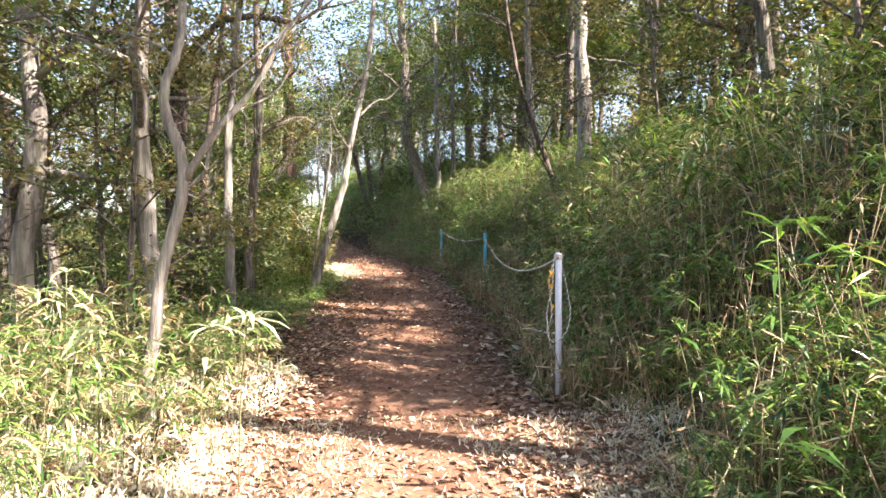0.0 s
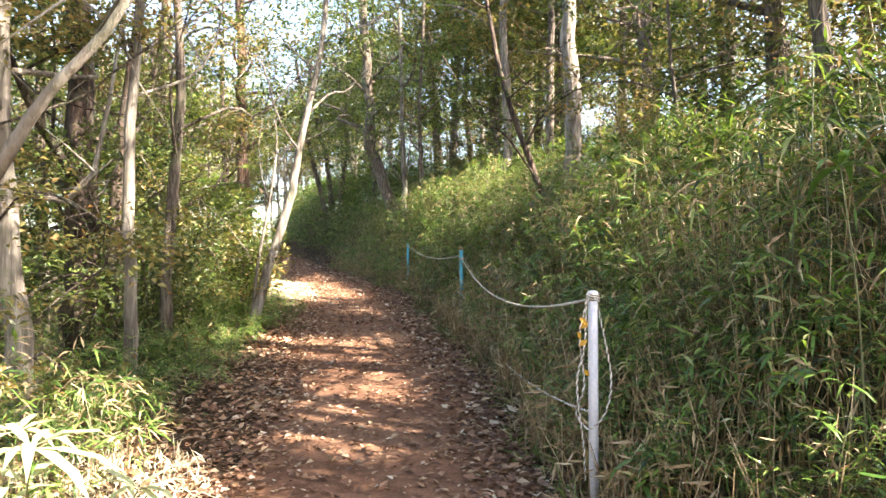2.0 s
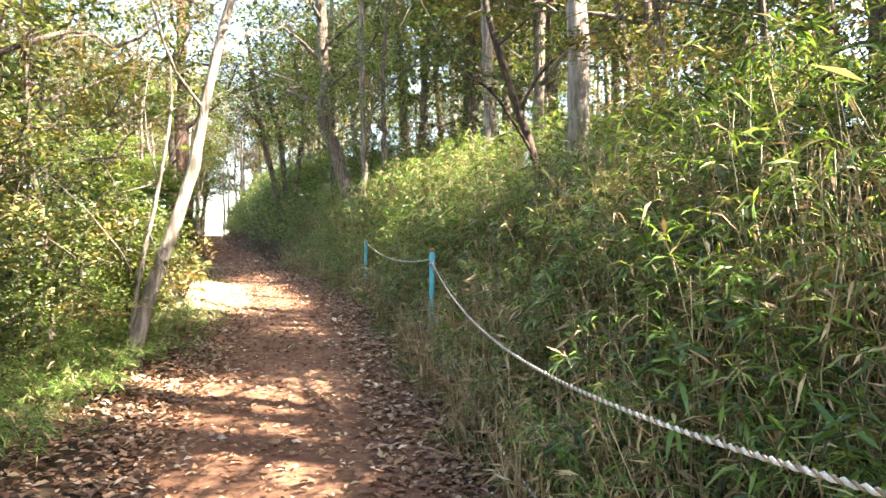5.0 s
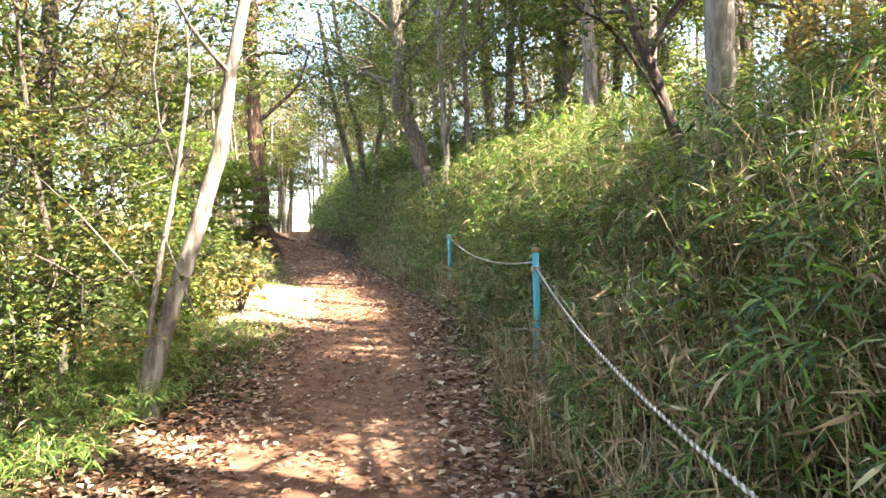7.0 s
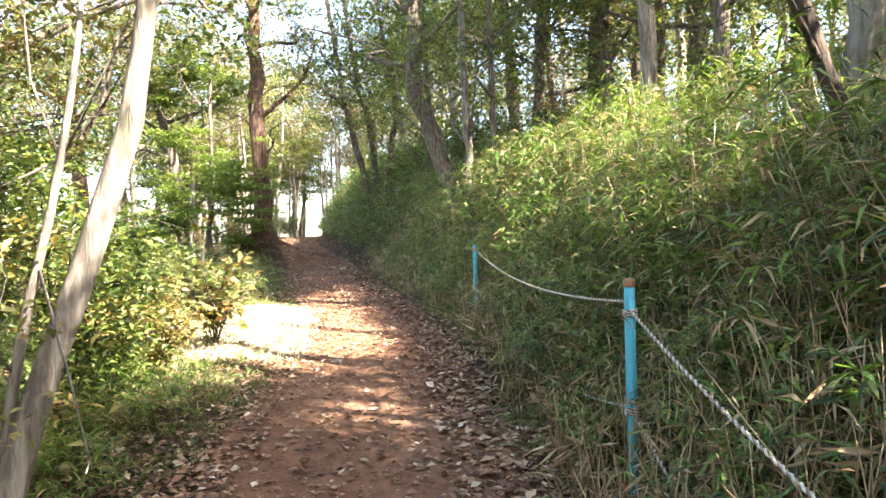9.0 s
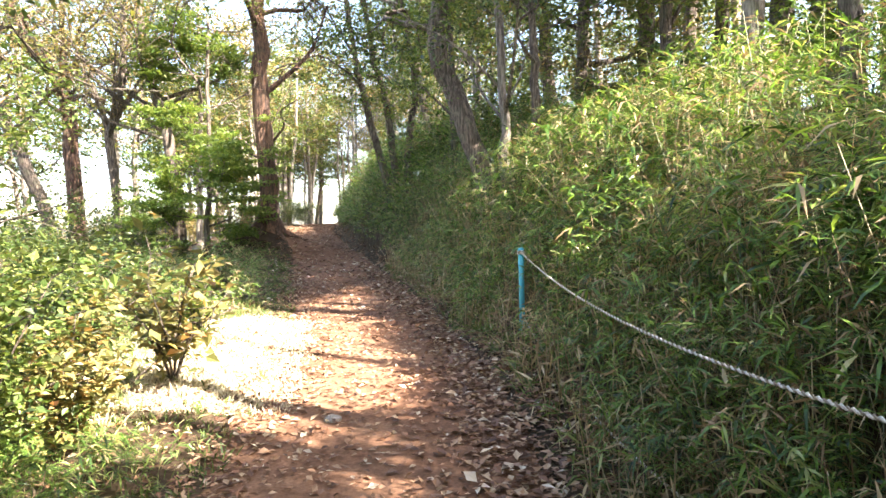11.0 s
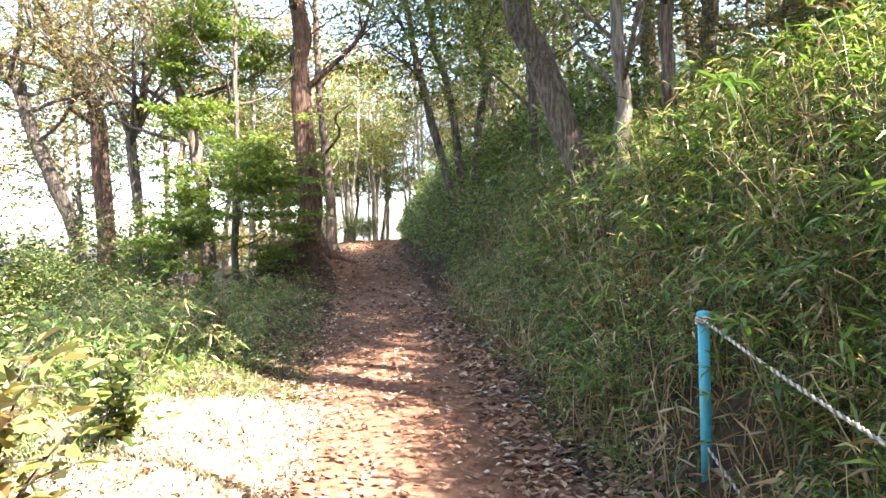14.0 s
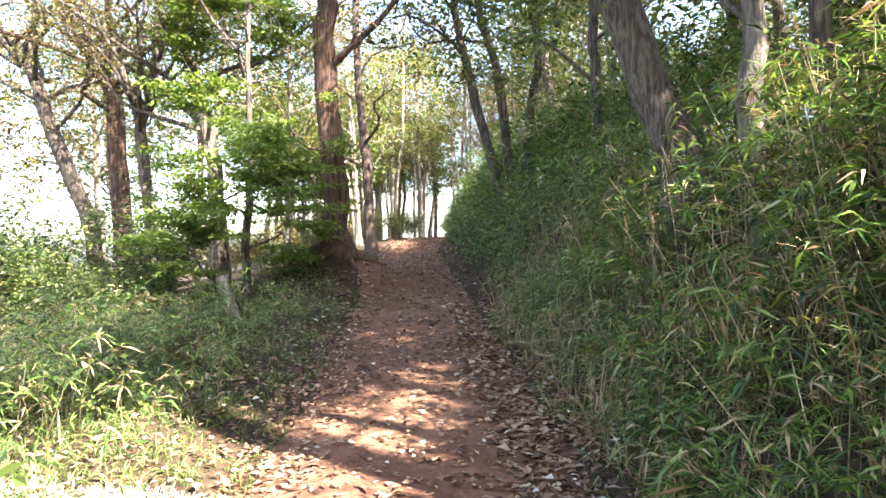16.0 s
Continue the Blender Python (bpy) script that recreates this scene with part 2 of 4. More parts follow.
def tube(points, radii, sides=8, gnarl=0.0, rng=None):
    """A bent, tapered tube with closed ends: corners and quads."""
    pts = np.asarray(points, float)
    n = len(pts)
    way = np.gradient(pts, axis=0)
    way /= np.linalg.norm(way, axis=1)[:, None] + 1e-9
    ref = np.array([0.31, 0.95, 0.05]) if abs(way[0][2]) > 0.5 else np.array([0.05, 0.1, 1.0])
    a = np.cross(way, ref)
    a /= np.linalg.norm(a, axis=1)[:, None] + 1e-9
    b = np.cross(way, a)
    ang = np.linspace(0, 2 * np.pi, sides, endpoint=False)
    r = np.asarray(radii, float)[:, None] * np.ones((n, sides))
    if gnarl:
        r = r * (1 + gnarl * (np.sin(ang * 2 + np.arange(n)[:, None] * 0.7) * 0.6 + np.sin(ang * 5 + np.arange(n)[:, None] * 0.31) * 0.4))
        if rng is not None:
            r = r * (1 + gnarl * 0.5 * rng.standard_normal((n, sides)))
    v = pts[:, None] + r[..., None] * (a[:, None] * np.cos(ang)[None, :, None] + b[:, None] * np.sin(ang)[None, :, None])
    v = v.reshape(-1, 3)
    i, j = np.meshgrid(np.arange(n - 1), np.arange(sides), indexing="ij")
    q = np.stack([i * sides + j, i * sides + (j + 1) % sides, (i + 1) * sides + (j + 1) % sides, (i + 1) * sides + j], -1).reshape(-1, 4)
    v = np.vstack([v, pts[0], pts[-1]])
    k = np.arange(sides)
    lo = np.stack([np.full(sides, n * sides), (k + 1) % sides, k, k], -1)[:, :3]
    hi = np.stack([np.full(sides, n * sides + 1), (n - 1) * sides + k, (n - 1) * sides + (k + 1) % sides], -1)
    return v, q, np.vstack([lo, hi])


def join(parts):
    vs, qs, ts, o = [], [], [], 0
    for v, q, t in parts:
        vs.append(v), qs.append(np.asarray(q).reshape(-1, 4) + o), ts.append(np.asarray(t).reshape(-1, 3) + o)
        o += len(v)
    return np.vstack(vs), [np.vstack(qs).astype(int), np.vstack(ts).astype(int)]


def spline(points, n):
    """A smooth line of n points through a few."""
    p = np.asarray(points, float)
    p = np.vstack([2 * p[0] - p[1], p, 2 * p[-1] - p[-2]])
    out = []
    for t in np.linspace(0, len(p) - 3 - 1e-6, n):
        i, f = int(t), t - int(t)
        a, b, c, d = p[i:i + 4]
        out.append(0.5 * (2 * b + (c - a) * f + (2 * a - 5 * b + 4 * c - d) * f * f + (3 * b - a - 3 * c + d) * f ** 3))
    return np.array(out)


def unit(v):
    return v / (np.linalg.norm(v, axis=-1, keepdims=True) + 1e-9)


def leaves(at, way, up, length, width, fold=0.25):
    """Folded, pointed leaves: four corners and two triangles each."""
    side = unit(np.cross(way, up))
    nrm = np.cross(side, way)
    L, W = np.asarray(length)[:, None], np.asarray(width)[:, None]
    mid = at + way * L * 0.42
    v = np.stack([at, mid + side * W / 2 + nrm * W * fold, at + way * L, mid - side * W / 2 + nrm * W * fold], 1).reshape(-1, 3)
    k = np.arange(len(at))[:, None] * 4
    return v, np.vstack([k + np.array([0, 1, 2]), k + np.array([0, 2, 3])])


def blades(at, way, up, length, width, droop=0.35):
    """Long, arched blades: six corners, two triangles and a quad each."""
    side = unit(np.cross(way, up))
    L, W = np.asarray(length)[:, None], np.asarray(width)[:, None]
    down = np.array([0, 0, -1.0])
    d = np.broadcast_to(np.asarray(droop, float), (len(at),))[:, None]
    m1 = at + way * L * 0.3 + down * L * d * 0.08
    m2 = at + way * L * 0.68 + down * L * d * 0.42
    tip = at + way * L * 0.96 + down * L * d
    v = np.stack([at, m1 + side * W / 2, m1 - side * W / 2, m2 + side * W * 0.42, m2 - side * W * 0.42, tip], 1).reshape(-1, 3)
    k = np.arange(len(at))[:, None] * 6
    return v, k + np.array([1, 3, 4, 2]), np.vstack([k + np.array([0, 1, 2]), k + np.array([3, 5, 4])])


def thin_blades(at, way, up, length, width, droop=0.35):
    """Bent blades for the mass of the thicket: four corners and two triangles each."""
    side = unit(np.cross(way, up))
    L, W = np.asarray(length)[:, None], np.asarray(width)[:, None]
    down = np.array([0, 0, -1.0])
    d = np.broadcast_to(np.asarray(droop, float), (len(at),))[:, None]
    mid = at + way * L * 0.42 + down * L * d * 0.12
    tip = at + way * L * 0.96 + down * L * d
    v = np.stack([at, mid + side * W / 2, mid - side * W / 2, tip], 1).reshape(-1, 3)
    k = np.arange(len(at))[:, None] * 4
    return v, np.vstack([k + np.array([0, 1, 2]), k + np.array([1, 3, 2])])


def part(name, geometry, mat, parent, label="", smooth=True):
    v, f = geometry
    return mesh_from(name, v, f, mat, parent, label, smooth)


# places where the crowns leave a gap for the sun: x, y, reach across, reach along
GAPS = [(0.5, 4.25, 2.3, 0.42), (-2.7, 4.1, 2.2, 2.1), (-2.4, 17.2, 1.7, 1.9), (-2.0, 10.6, 0.7, 0.5), (-3.0, 15.6, 0.9, 1.2), (-2.6, 19.3, 0.9, 0.35), (-3.9, 19.4, 1.0, 0.9), (-2.75, 20.4, 0.5, 0.3), (-2.3, 21.8, 0.45, 0.2), (-3.4, 23.6, 0.5, 0.25)]

BANK_GAPS = [(2.1, 5.9, 2.2, 0.4, 0.35), (1.5, 6.7, 1.5, 0.4, 0.3), (1.9, 7.5, 2.1, 0.6, 0.5), (1.4, 8.3, 1.6, 0.4, 0.3), (2.4, 9.0, 2.8, 0.8, 0.6), (1.5, 9.9, 2.0, 0.6, 0.4), (1.6, 19.6, 3.6, 0.6, 0.6), (-4.6, 7.8, 3.2, 0.4, 0.5), (-2.5, 8.3, 2.4, 0.3, 0.5), (-4.0, 11.2, 2.6, 0.8, 1.2), (-6.9, 26.4, 4.6, 1.6, 1.2), (2.6, 6.6, 2.8, 0.9, 1.3), (2.0, 12.6, 3.1, 0.4, 0.5), (1.3, 17.2, 3.3, 0.7, 0.9), (0.4, 18.1, 3.2, 0.5, 0.5), (-3.0, 12.2, 1.7, 0.9, 1.5), (-3.4, 9.4, 1.7, 0.7, 0.7), (-3.4, 14.8, 1.2, 0.8, 0.8), (-5.9, 23.7, 2.6, 0.8, 0.8), (-6.6, 26.3, 4.0, 0.8, 0.9), (-6.7, 26.3, 5.2, 1.5, 1.5), (2.3, 16.0, 3.3, 0.6, 0.6)]   # and on the bank: x, y, z, reaches


def keeps_off(p, margin=0.25):
    """Whether a clump of leaves at p leaves the gaps open."""
    p = np.atleast_2d(p)
    g = np.maximum(0.055 * p[:, 1], 0)
    for _ in range(3):
        d = (p[:, 2] - g) / TO_SUN[2]
        q = p - TO_SUN * d[:, None]
        g = 0.055 * q[:, 1]
    ok = np.ones(len(p), bool)
    for x, y, a, b in GAPS:
        ok &= ((q[:, 0] - x) / (a + margin)) ** 2 + ((q[:, 1] - y) / (b + margin)) ** 2 > 1
    for x, y, z, a, b in BANK_GAPS if margin >= 0 else ():
        q = p - TO_SUN * ((p[:, 2] - z) / TO_SUN[2])[:, None]
        ok &= (((q[:, 0] - x) / (a + margin)) ** 2 + ((q[:, 1] - y) / (b + margin)) ** 2 > 1) | (p[:, 2] < z + 0.5)
    return ok


# ---- the ground ----
def axis(fine, step, far, grow=1.18):
    a = list(np.arange(0, fine, step))
    while a[-1] < far:
        step *= grow
        a.append(a[-1] + step)
    return np.array(a)


def grid_mesh(xs, ys, z):
    nx, ny = len(xs[0]), len(ys)
    v = np.stack([xs, np.repeat(ys[:, None], nx, 1), z], -1).reshape(-1, 3)
    i, j = np.meshgrid(np.arange(ny - 1), np.arange(nx - 1), indexing="ij")
    q = np.stack([i * nx + j, i * nx + j + 1, (i + 1) * nx + j + 1, (i + 1) * nx + j], -1).reshape(-1, 4)
    return v, q


sa = axis(5, 0.18, 550)
s_axis = np.concatenate([-sa[:0:-1], sa])
y_axis = np.concatenate([-axis(2, 0.3, 500)[:0:-1], axis(36, 0.22, 560)])
gx = smooth_centre(y_axis)[:, None] + s_axis[None]
gz = land(gx, np.repeat(y_axis[:, None], len(s_axis), 1))
tagged(mesh_from("ground", *grid_mesh(gx, y_axis, gz), FOREST_SOIL, smooth=True), "dark forest soil rising to a bank beside the path", "ground", kind="structure")

py = np.arange(-12, 60, 0.12)
ps = np.linspace(-1, 1, 25)
wide_l = 1.12 + 0.14 * wave(py, py * 0.3, 1.4) + 0.06 * wave(py, py, 5.0)
wide_r = 1.08 + 0.12 * wave(py, py * 0.6 + 4, 1.2) + 0.06 * wave(py, py + 3, 4.3)
pw = np.where(ps[None] < 0, ps[None] * wide_l[:, None], ps[None] * wide_r[:, None])
wide = np.exp(-((py - 4.2) / 0.9) ** 2)[:, None]
pw = pw * (1 + wide * np.where(ps[None] < 0, 0.35, 0.55))
px = smooth_centre(py)[:, None] + pw
pz = land(px, np.repeat(py[:, None], len(ps), 1)) + 0.03 - 0.07 * np.abs(ps[None]) ** 6 + 0.008 * wave(px * 3, py[:, None] * 3, 2.1)
tagged(mesh_from("footpath", *grid_mesh(px, py, pz), PATH_EARTH, smooth=True), "trodden reddish-brown earth footpath strewn with fallen leaves", "path", kind="structure")


# ---- trees ----
def tree(label, base, line, radius, top_radius, bark, seed, limbs=6, limb_length=2.2, first=0.4, crown=None, leaf=0.09, clumps=5, per=45,
         spread=0.5, flare=1.5, drop=0.25, name="tree", category="tree", group="", more=(), limb_rise=0.55, low=0.0, sides=12, flat=0.26, absolute=False):
    """A trunk along a line of offsets from its base, limbs with twigs, and a crown of separate leaves."""
    rng = np.random.default_rng(seed)
    x, y = base
    z = height(x, y) - drop
    if absolute:
        line = [(p[0] - x, p[1] - y, p[2] - z) for p in line]
        more = [([(p[0] - x, p[1] - y, p[2] - z) for p in pts_m], r_m) for pts_m, r_m in more]
    thing = tagged(new(name), label, category, group)
    thing.location = (x, y, z)
    n = 22
    pts = spline([(0, 0, 0), *line], n)
    pts[1:-1] += rng.normal(0, radius * 0.12, (n - 2, 3)) * (1, 1, 0)
    f = np.linspace(0, 1, n)
    rad = radius + (top_radius - radius) * f
    rad = rad * (1 + (flare - 1) * np.exp(-pts[:, 2] / max(0.28, radius * 1.4)))
    v, q, t = tube(pts, rad, sides, 0.07, rng)
    trunk = part("trunk", (v, [q, t]), bark, thing)
    total = pts[-1][2]
    lines = []
    for k in range(limbs):
        h = first + (0.97 - first) * (k + rng.uniform(0, 0.8)) / max(1, limbs)
        i = min(n - 2, int(h * (n - 1)))
        turn = k * 2.4 + rng.uniform(-0.6, 0.6) + seed
        out = np.array([math.cos(turn), math.sin(turn), limb_rise + rng.uniform(-0.25, 0.35)])
        ln = limb_length * rng.uniform(0.65, 1.15) * (1.15 - 0.5 * h)
        p0 = pts[i]
        p1 = p0 + out * ln * 0.4 + rng.normal(0, 0.08, 3) * ln
        p2 = p0 + out * ln * 0.75 + rng.normal(0, 0.12, 3) * ln
        p3 = p0 + out * ln + np.array([0, 0, 0.12 * ln]) + rng.normal(0, 0.15, 3) * ln
        limb = spline([p0, p1, p2, p3], 8)
        if not keeps_off(limb[2:] + np.array([x, y, z]), -0.15).all():
            continue
        lines.append((limb, max(0.012, rad[i] * rng.uniform(0.32, 0.5))))
    for pts_m, r_m in more:
        lines.append((spline(pts_m, 14), r_m))
    twigs, tips = [], []
    for ln, r in lines:
        v, q, t = tube(ln, np.linspace(r, max(0.006, r * 0.25), len(ln)), 6, 0.06, rng)
        part("limb", (v, [q, t]), bark, trunk)
        size = np.linalg.norm(ln[-1] - ln[0])
        for _ in range(6):
            i = rng.integers(3, len(ln))
            d = unit(rng.normal(0, 1, 3) + unit(ln[-1] - ln[0]) * 0.8)
            e = ln[i] + d * size * rng.uniform(0.25, 0.5)
            m = (ln[i] + e) / 2 + rng.normal(0, 0.06, 3) * size
            twigs.append(tube(spline([ln[i], m, e], 4), np.linspace(max(0.006, r * 0.3), 0.003, 4), 3))
            tips.extend((m, e))
        tips.append(ln[-1])
    if not lines:
        return thing
    if twigs:
        tagged(part("twig_spray", join(twigs), bark, thing), kind="stuff")
    if crown and tips:
        tips = np.array(tips)
        c = tips[rng.integers(0, len(tips), clumps * len(lines))] + rng.normal(0, spread * 0.6, (clumps * len(lines), 3))
        c = c[(c[:, 2] + z > low)]
        c = c[keeps_off(c + np.array([x, y, z]), spread * 0.7)]
        if len(c):
            at = np.repeat(c, per, 0) + rng.normal(0, spread * 0.42, (len(c) * per, 3)) * (1, 1, flat)
            at = at[keeps_off(at + np.array([x, y, z]), 0.02)]
            way = unit(rng.normal(0, 1, at.shape) * (1, 1, 0.4) + (0, 0, -0.25))
            up = unit(rng.normal(0, 0.45, at.shape) + (0, 0, 1))
            L = leaf * rng.uniform(0.65, 1.3, len(at))
            tagged(part("crown", leaves(at, way, up, L, L * 0.48), crown, thing, smooth=False), kind="stuff")
    return thing


# trees beside the path, by the place of their foot
tree("slender pale tree forking low into two curved limbs", (-2.12, 5.05), [(0.02, 0, 0.6), (0.12, 0, 1.3), (0.26, 0.02, 2.0), (0.1, 0.05, 2.5), (0.22, 0.1, 3.0), (0.16, 0.2, 3.9), (0.3, 0.3, 5.5)], 0.05, 0.026, BARK_PALE, 3, 4, 1.4, 0.65,
     LEAF_AUTUMN, 0.07, 4, 50, 0.5, 1.4, 0.15,
     more=[([(0.25, 0.02, 1.9), (0.5, 0.0, 2.28), (0.78, -0.02, 2.58), (0.98, 0.02, 2.98), (1.15, 0.1, 3.3), (1.5, 0.3, 4.6)], 0.033)], low=4.2)
tree("mottled grey trunk standing in bamboo grass", (-3.0, 7.55), [(-0.1, 0, 1.2), (-0.22, 0, 2.5), (-0.2, 0.1, 4.5), (0.1, 0.2, 7.5)], 0.115, 0.06, BARK_PALE, 5, 7, 2.6, 0.5, LEAF_AUTUMN, 0.066, 11, 85, 0.6, low=3.6)
tree("thin pale straight tree", (-2.5, 8.3), [(0.0, 0, 1.2), (-0.05, 0.1, 2.4), (0.05, 0.2, 4.0), (0.35, 0.3, 6.5)], 0.062, 0.03, BARK_PALE, 7, 5, 1.8, 0.55, LEAF_AUTUMN, 0.066, 11, 85, 0.55, low=3.3)
tree("dark trunk wrapped in ivy", (-4.05, 10.7), [(0.05, 0, 1.2), (0.05, 0, 2.6), (-0.1, 0.2, 5.0), (-0.2, 0.2, 8)], 0.24, 0.11, BARK_DARK, 9, 8, 3.0, 0.4, LEAF_AUTUMN, 0.068, 12, 85, 0.65, low=2.9,
     more=[([(0.3, 0.1, 0.05), (0.36, 0.1, 1.2), (0.42, 0.15, 2.8), (0.7, 0.2, 5.2)], 0.14)])
tree("dark slender tree among shrubs", (-2.65, 9.7), [(0.0, 0, 1.5), (0.1, 0.1, 3), (0.05, 0.1, 5), (0.1, 0.2, 7)], 0.07, 0.035, BARK_GREY, 11, 6, 2.0, 0.4, LEAF_AUTUMN, 0.066, 10, 80, 0.5, low=2.7)
tree("tall pale trunk with bare side branches", (-4.6, 7.8), [(-0.05, 0, 1.5), (0.1, 0, 3), (-0.1, 0.1, 5), (0.1, 0.2, 8.5)], 0.14, 0.07, BARK_PALE, 13, 8, 2.8, 0.45, LEAF_AUTUMN, 0.08, 7, 55, 0.6, low=4.0)
tree("leaning pale tree with a thin second stem", (-2.15, 11.5), [(0.1, 0.1, 0.6), (0.32, 0.3, 1.5), (0.5, 0.4, 2.2), (0.62, 0.4, 2.9), (0.85, 0.5, 4.0), (1.0, 0.6, 5.5)], 0.075, 0.035, BARK_PALE, 17, 4, 1.4, 0.62,
     LEAF_GREEN, 0.075, 7, 55, 0.45, 1.4, 0.15, more=[([(0.6, 0.4, 2.72), (0.45, 0.4, 2.72), (0.3, 0.38, 2.66)], 0.012), ([(-0.02, 0.05, 0.1), (0.05, 0.15, 1.0), (0.16, 0.3, 1.8), (0.27, 0.35, 2.6), (0.25, 0.4, 3.1)], 0.032)], low=3.4)
tree("mossy grey trunk with sunlit bark", (-4.1, 13.9), [(0.0, 0, 1.2), (-0.15, 0, 2.5), (-0.1, 0.2, 4.5), (0.1, 0.2, 8)], 0.14, 0.07, BARK_GREY, 19, 8, 2.6, 0.4, LEAF_GREEN, 0.085, 9, 60, 0.6, low=2.6)
tree("large dark tree on a mound with spreading roots", (-5.98, 27.9), [(0.02, 0, 1.5), (-0.05, 0, 3), (-0.1, 0, 5), (-0.15, 0.1, 7), (-0.2, 0.2, 11)], 0.25, 0.14, BARK_RED, 23, 8, 2.8, 0.66, LEAF_AUTUMN, 0.1, 14, 60, 0.75, 2.1, 0.25,
     more=[([(-0.05, 0, 3.6), (0.5, 0, 4.0), (1.2, 0.1, 4.7), (1.6, 0.2, 5.8)], 0.09)], low=4.5)
tree("young maple with layered bright green leaves", (-6.9, 26.4), [(0.0, 0, 1.2), (0.1, 0, 2.6), (0.05, 0.1, 4.5), (0.1, 0.1, 6.0)], 0.08, 0.03, BARK_GREY, 29, 14, 1.55, 0.15, LEAF_MAPLE, 0.11, 24, 80, 0.42, limb_rise=0.1, low=2.0, flat=0.13)
tree("tall trunk leaning outward at the hillside edge", (-12.6, 30.6), [(-12.69, 30.61, 3.6), (-12.78, 30.6, 5.9), (-13.05, 30.54, 6.8), (-14.0, 30.3, 8.5), (-14.8, 30.3, 11)], 0.26, 0.12, BARK_RED, 31, 17, 3.6, 0.4, LEAF_AUTUMN, 0.08, 9, 70, 0.85, more=[([(-12.95, 30.57, 6.5), (-12.9, 30.58, 7.6), (-12.9, 30.6, 10.5)], 0.14)], absolute=True)
tree("forked tree leaning outward at the hillside edge", (-13.3, 30.9), [(-13.76, 30.86, 2.9), (-14.73, 30.64, 5.6), (-15.1, 30.55, 6.8), (-15.9, 30.35, 7.8), (-17.5, 30.3, 9.8)], 0.22, 0.1, BARK_GREY, 37, 17, 3.6, 0.4, LEAF_GREEN, 0.08, 9, 70, 0.85, more=[([(-15.05, 30.55, 6.7), (-15.2, 30.5, 7.3), (-15.0, 30.6, 8.7), (-15.1, 30.6, 11)], 0.13)], absolute=True)
tree("slim grey tree bending to one side", (-8.1, 27.7), [(-8.21, 27.67, 3.3), (-8.39, 27.63, 4.7), (-8.71, 27.56, 6.0), (-8.9, 27.5, 7.1), (-9.0, 27.5, 10)], 0.16, 0.08, BARK_GREY, 41, 17, 3.2, 0.4, LEAF_AUTUMN, 0.08, 10, 70, 0.85, more=[([(-8.5, 27.6, 4.8), (-9.14, 27.44, 5.35), (-9.95, 27.24, 6.0), (-10.6, 27.1, 7.2)], 0.08)], absolute=True)
tree("slim grey tree with steep forking limbs", (-9.92, 28.0), [(-9.95, 28.02, 3.1), (-10.07, 28.0, 4.8), (-9.84, 28.06, 5.5), (-9.7, 28.1, 7.3), (-9.6, 28.1, 10)], 0.14, 0.06, BARK_GREY, 43, 17, 3.2, 0.4, LEAF_GREEN, 0.08, 10, 70, 0.85, limb_rise=1.0, more=[([(-10.07, 28.0, 4.8), (-10.43, 27.9, 6.0), (-10.64, 27.86, 6.4), (-11.2, 27.8, 8.5)], 0.085)], absolute=True)
tree("dark trunk beyond the mound", (-9.1, 38.5), [(-0.1, 0, 2), (-0.2, 0, 4), (-0.4, 0, 6.5), (-0.4, 0, 10)], 0.2, 0.1, BARK_DARK, 47, 7, 3.0, 0.4, LEAF_AUTUMN, 0.12, 7, 45, 0.8)
# on the bank
tree("slender tree leaning from the bank at the bend", (-3.12, 30.0), [(-3.25, 29.96, 3.4), (-3.8, 29.83, 5.75), (-4.03, 29.78, 6.85), (-4.4, 29.7, 9.5)], 0.12, 0.06, BARK_GREY, 79, 6, 2.4, 0.6, LEAF_LIME, 0.1, 12, 60, 0.65, absolute=True)
tree("slender tree leaning from the bank at the bend", (-2.95, 30.3), [(-3.06, 30.27, 3.7), (-3.32, 30.22, 5.95), (-3.63, 30.14, 7.1), (-4.0, 30.1, 10)], 0.12, 0.06, BARK_GREY, 83, 6, 2.4, 0.6, LEAF_AUTUMN, 0.1, 12, 60, 0.65, absolute=True)
tree("slender curved tree on the bank at the bend", (-2.7, 29.5), [(-2.58, 29.49, 4.6), (-2.38, 29.56, 5.95), (-2.5, 29.53, 7.05), (-2.9, 29.5, 9.6)], 0.11, 0.055, BARK_GREY, 89, 6, 2.4, 0.6, LEAF_LIME, 0.1, 12, 60, 0.65, absolute=True)
tree("stout leaning tree with furrowed bark on the bank", (-0.25, 21.6), [(-0.42, 21.6, 2.9), (-0.62, 21.6, 3.5), (-0.84, 21.6, 4.15), (-1.1, 21.6, 5.0), (-1.1, 21.65, 5.9), (-1.2, 21.7, 7.2), (-1.4, 21.8, 10.5)], 0.19, 0.11, BARK_GREY, 53, 8, 3.2, 0.62, LEAF_LIME, 0.09, 11, 60, 0.7, absolute=True, flare=1.3)
tree("slender grey tree beside a stout trunk", (-0.03, 20.3), [(-0.08, 20.29, 2.56), (-0.16, 20.27, 3.1), (-0.11, 20.28, 3.55), (-0.16, 20.28, 4.4), (-0.25, 20.4, 8.2)], 0.085, 0.05, BARK_MID, 59, 6, 2.2, 0.6, LEAF_GREEN, 0.085, 9, 55, 0.6, absolute=True)
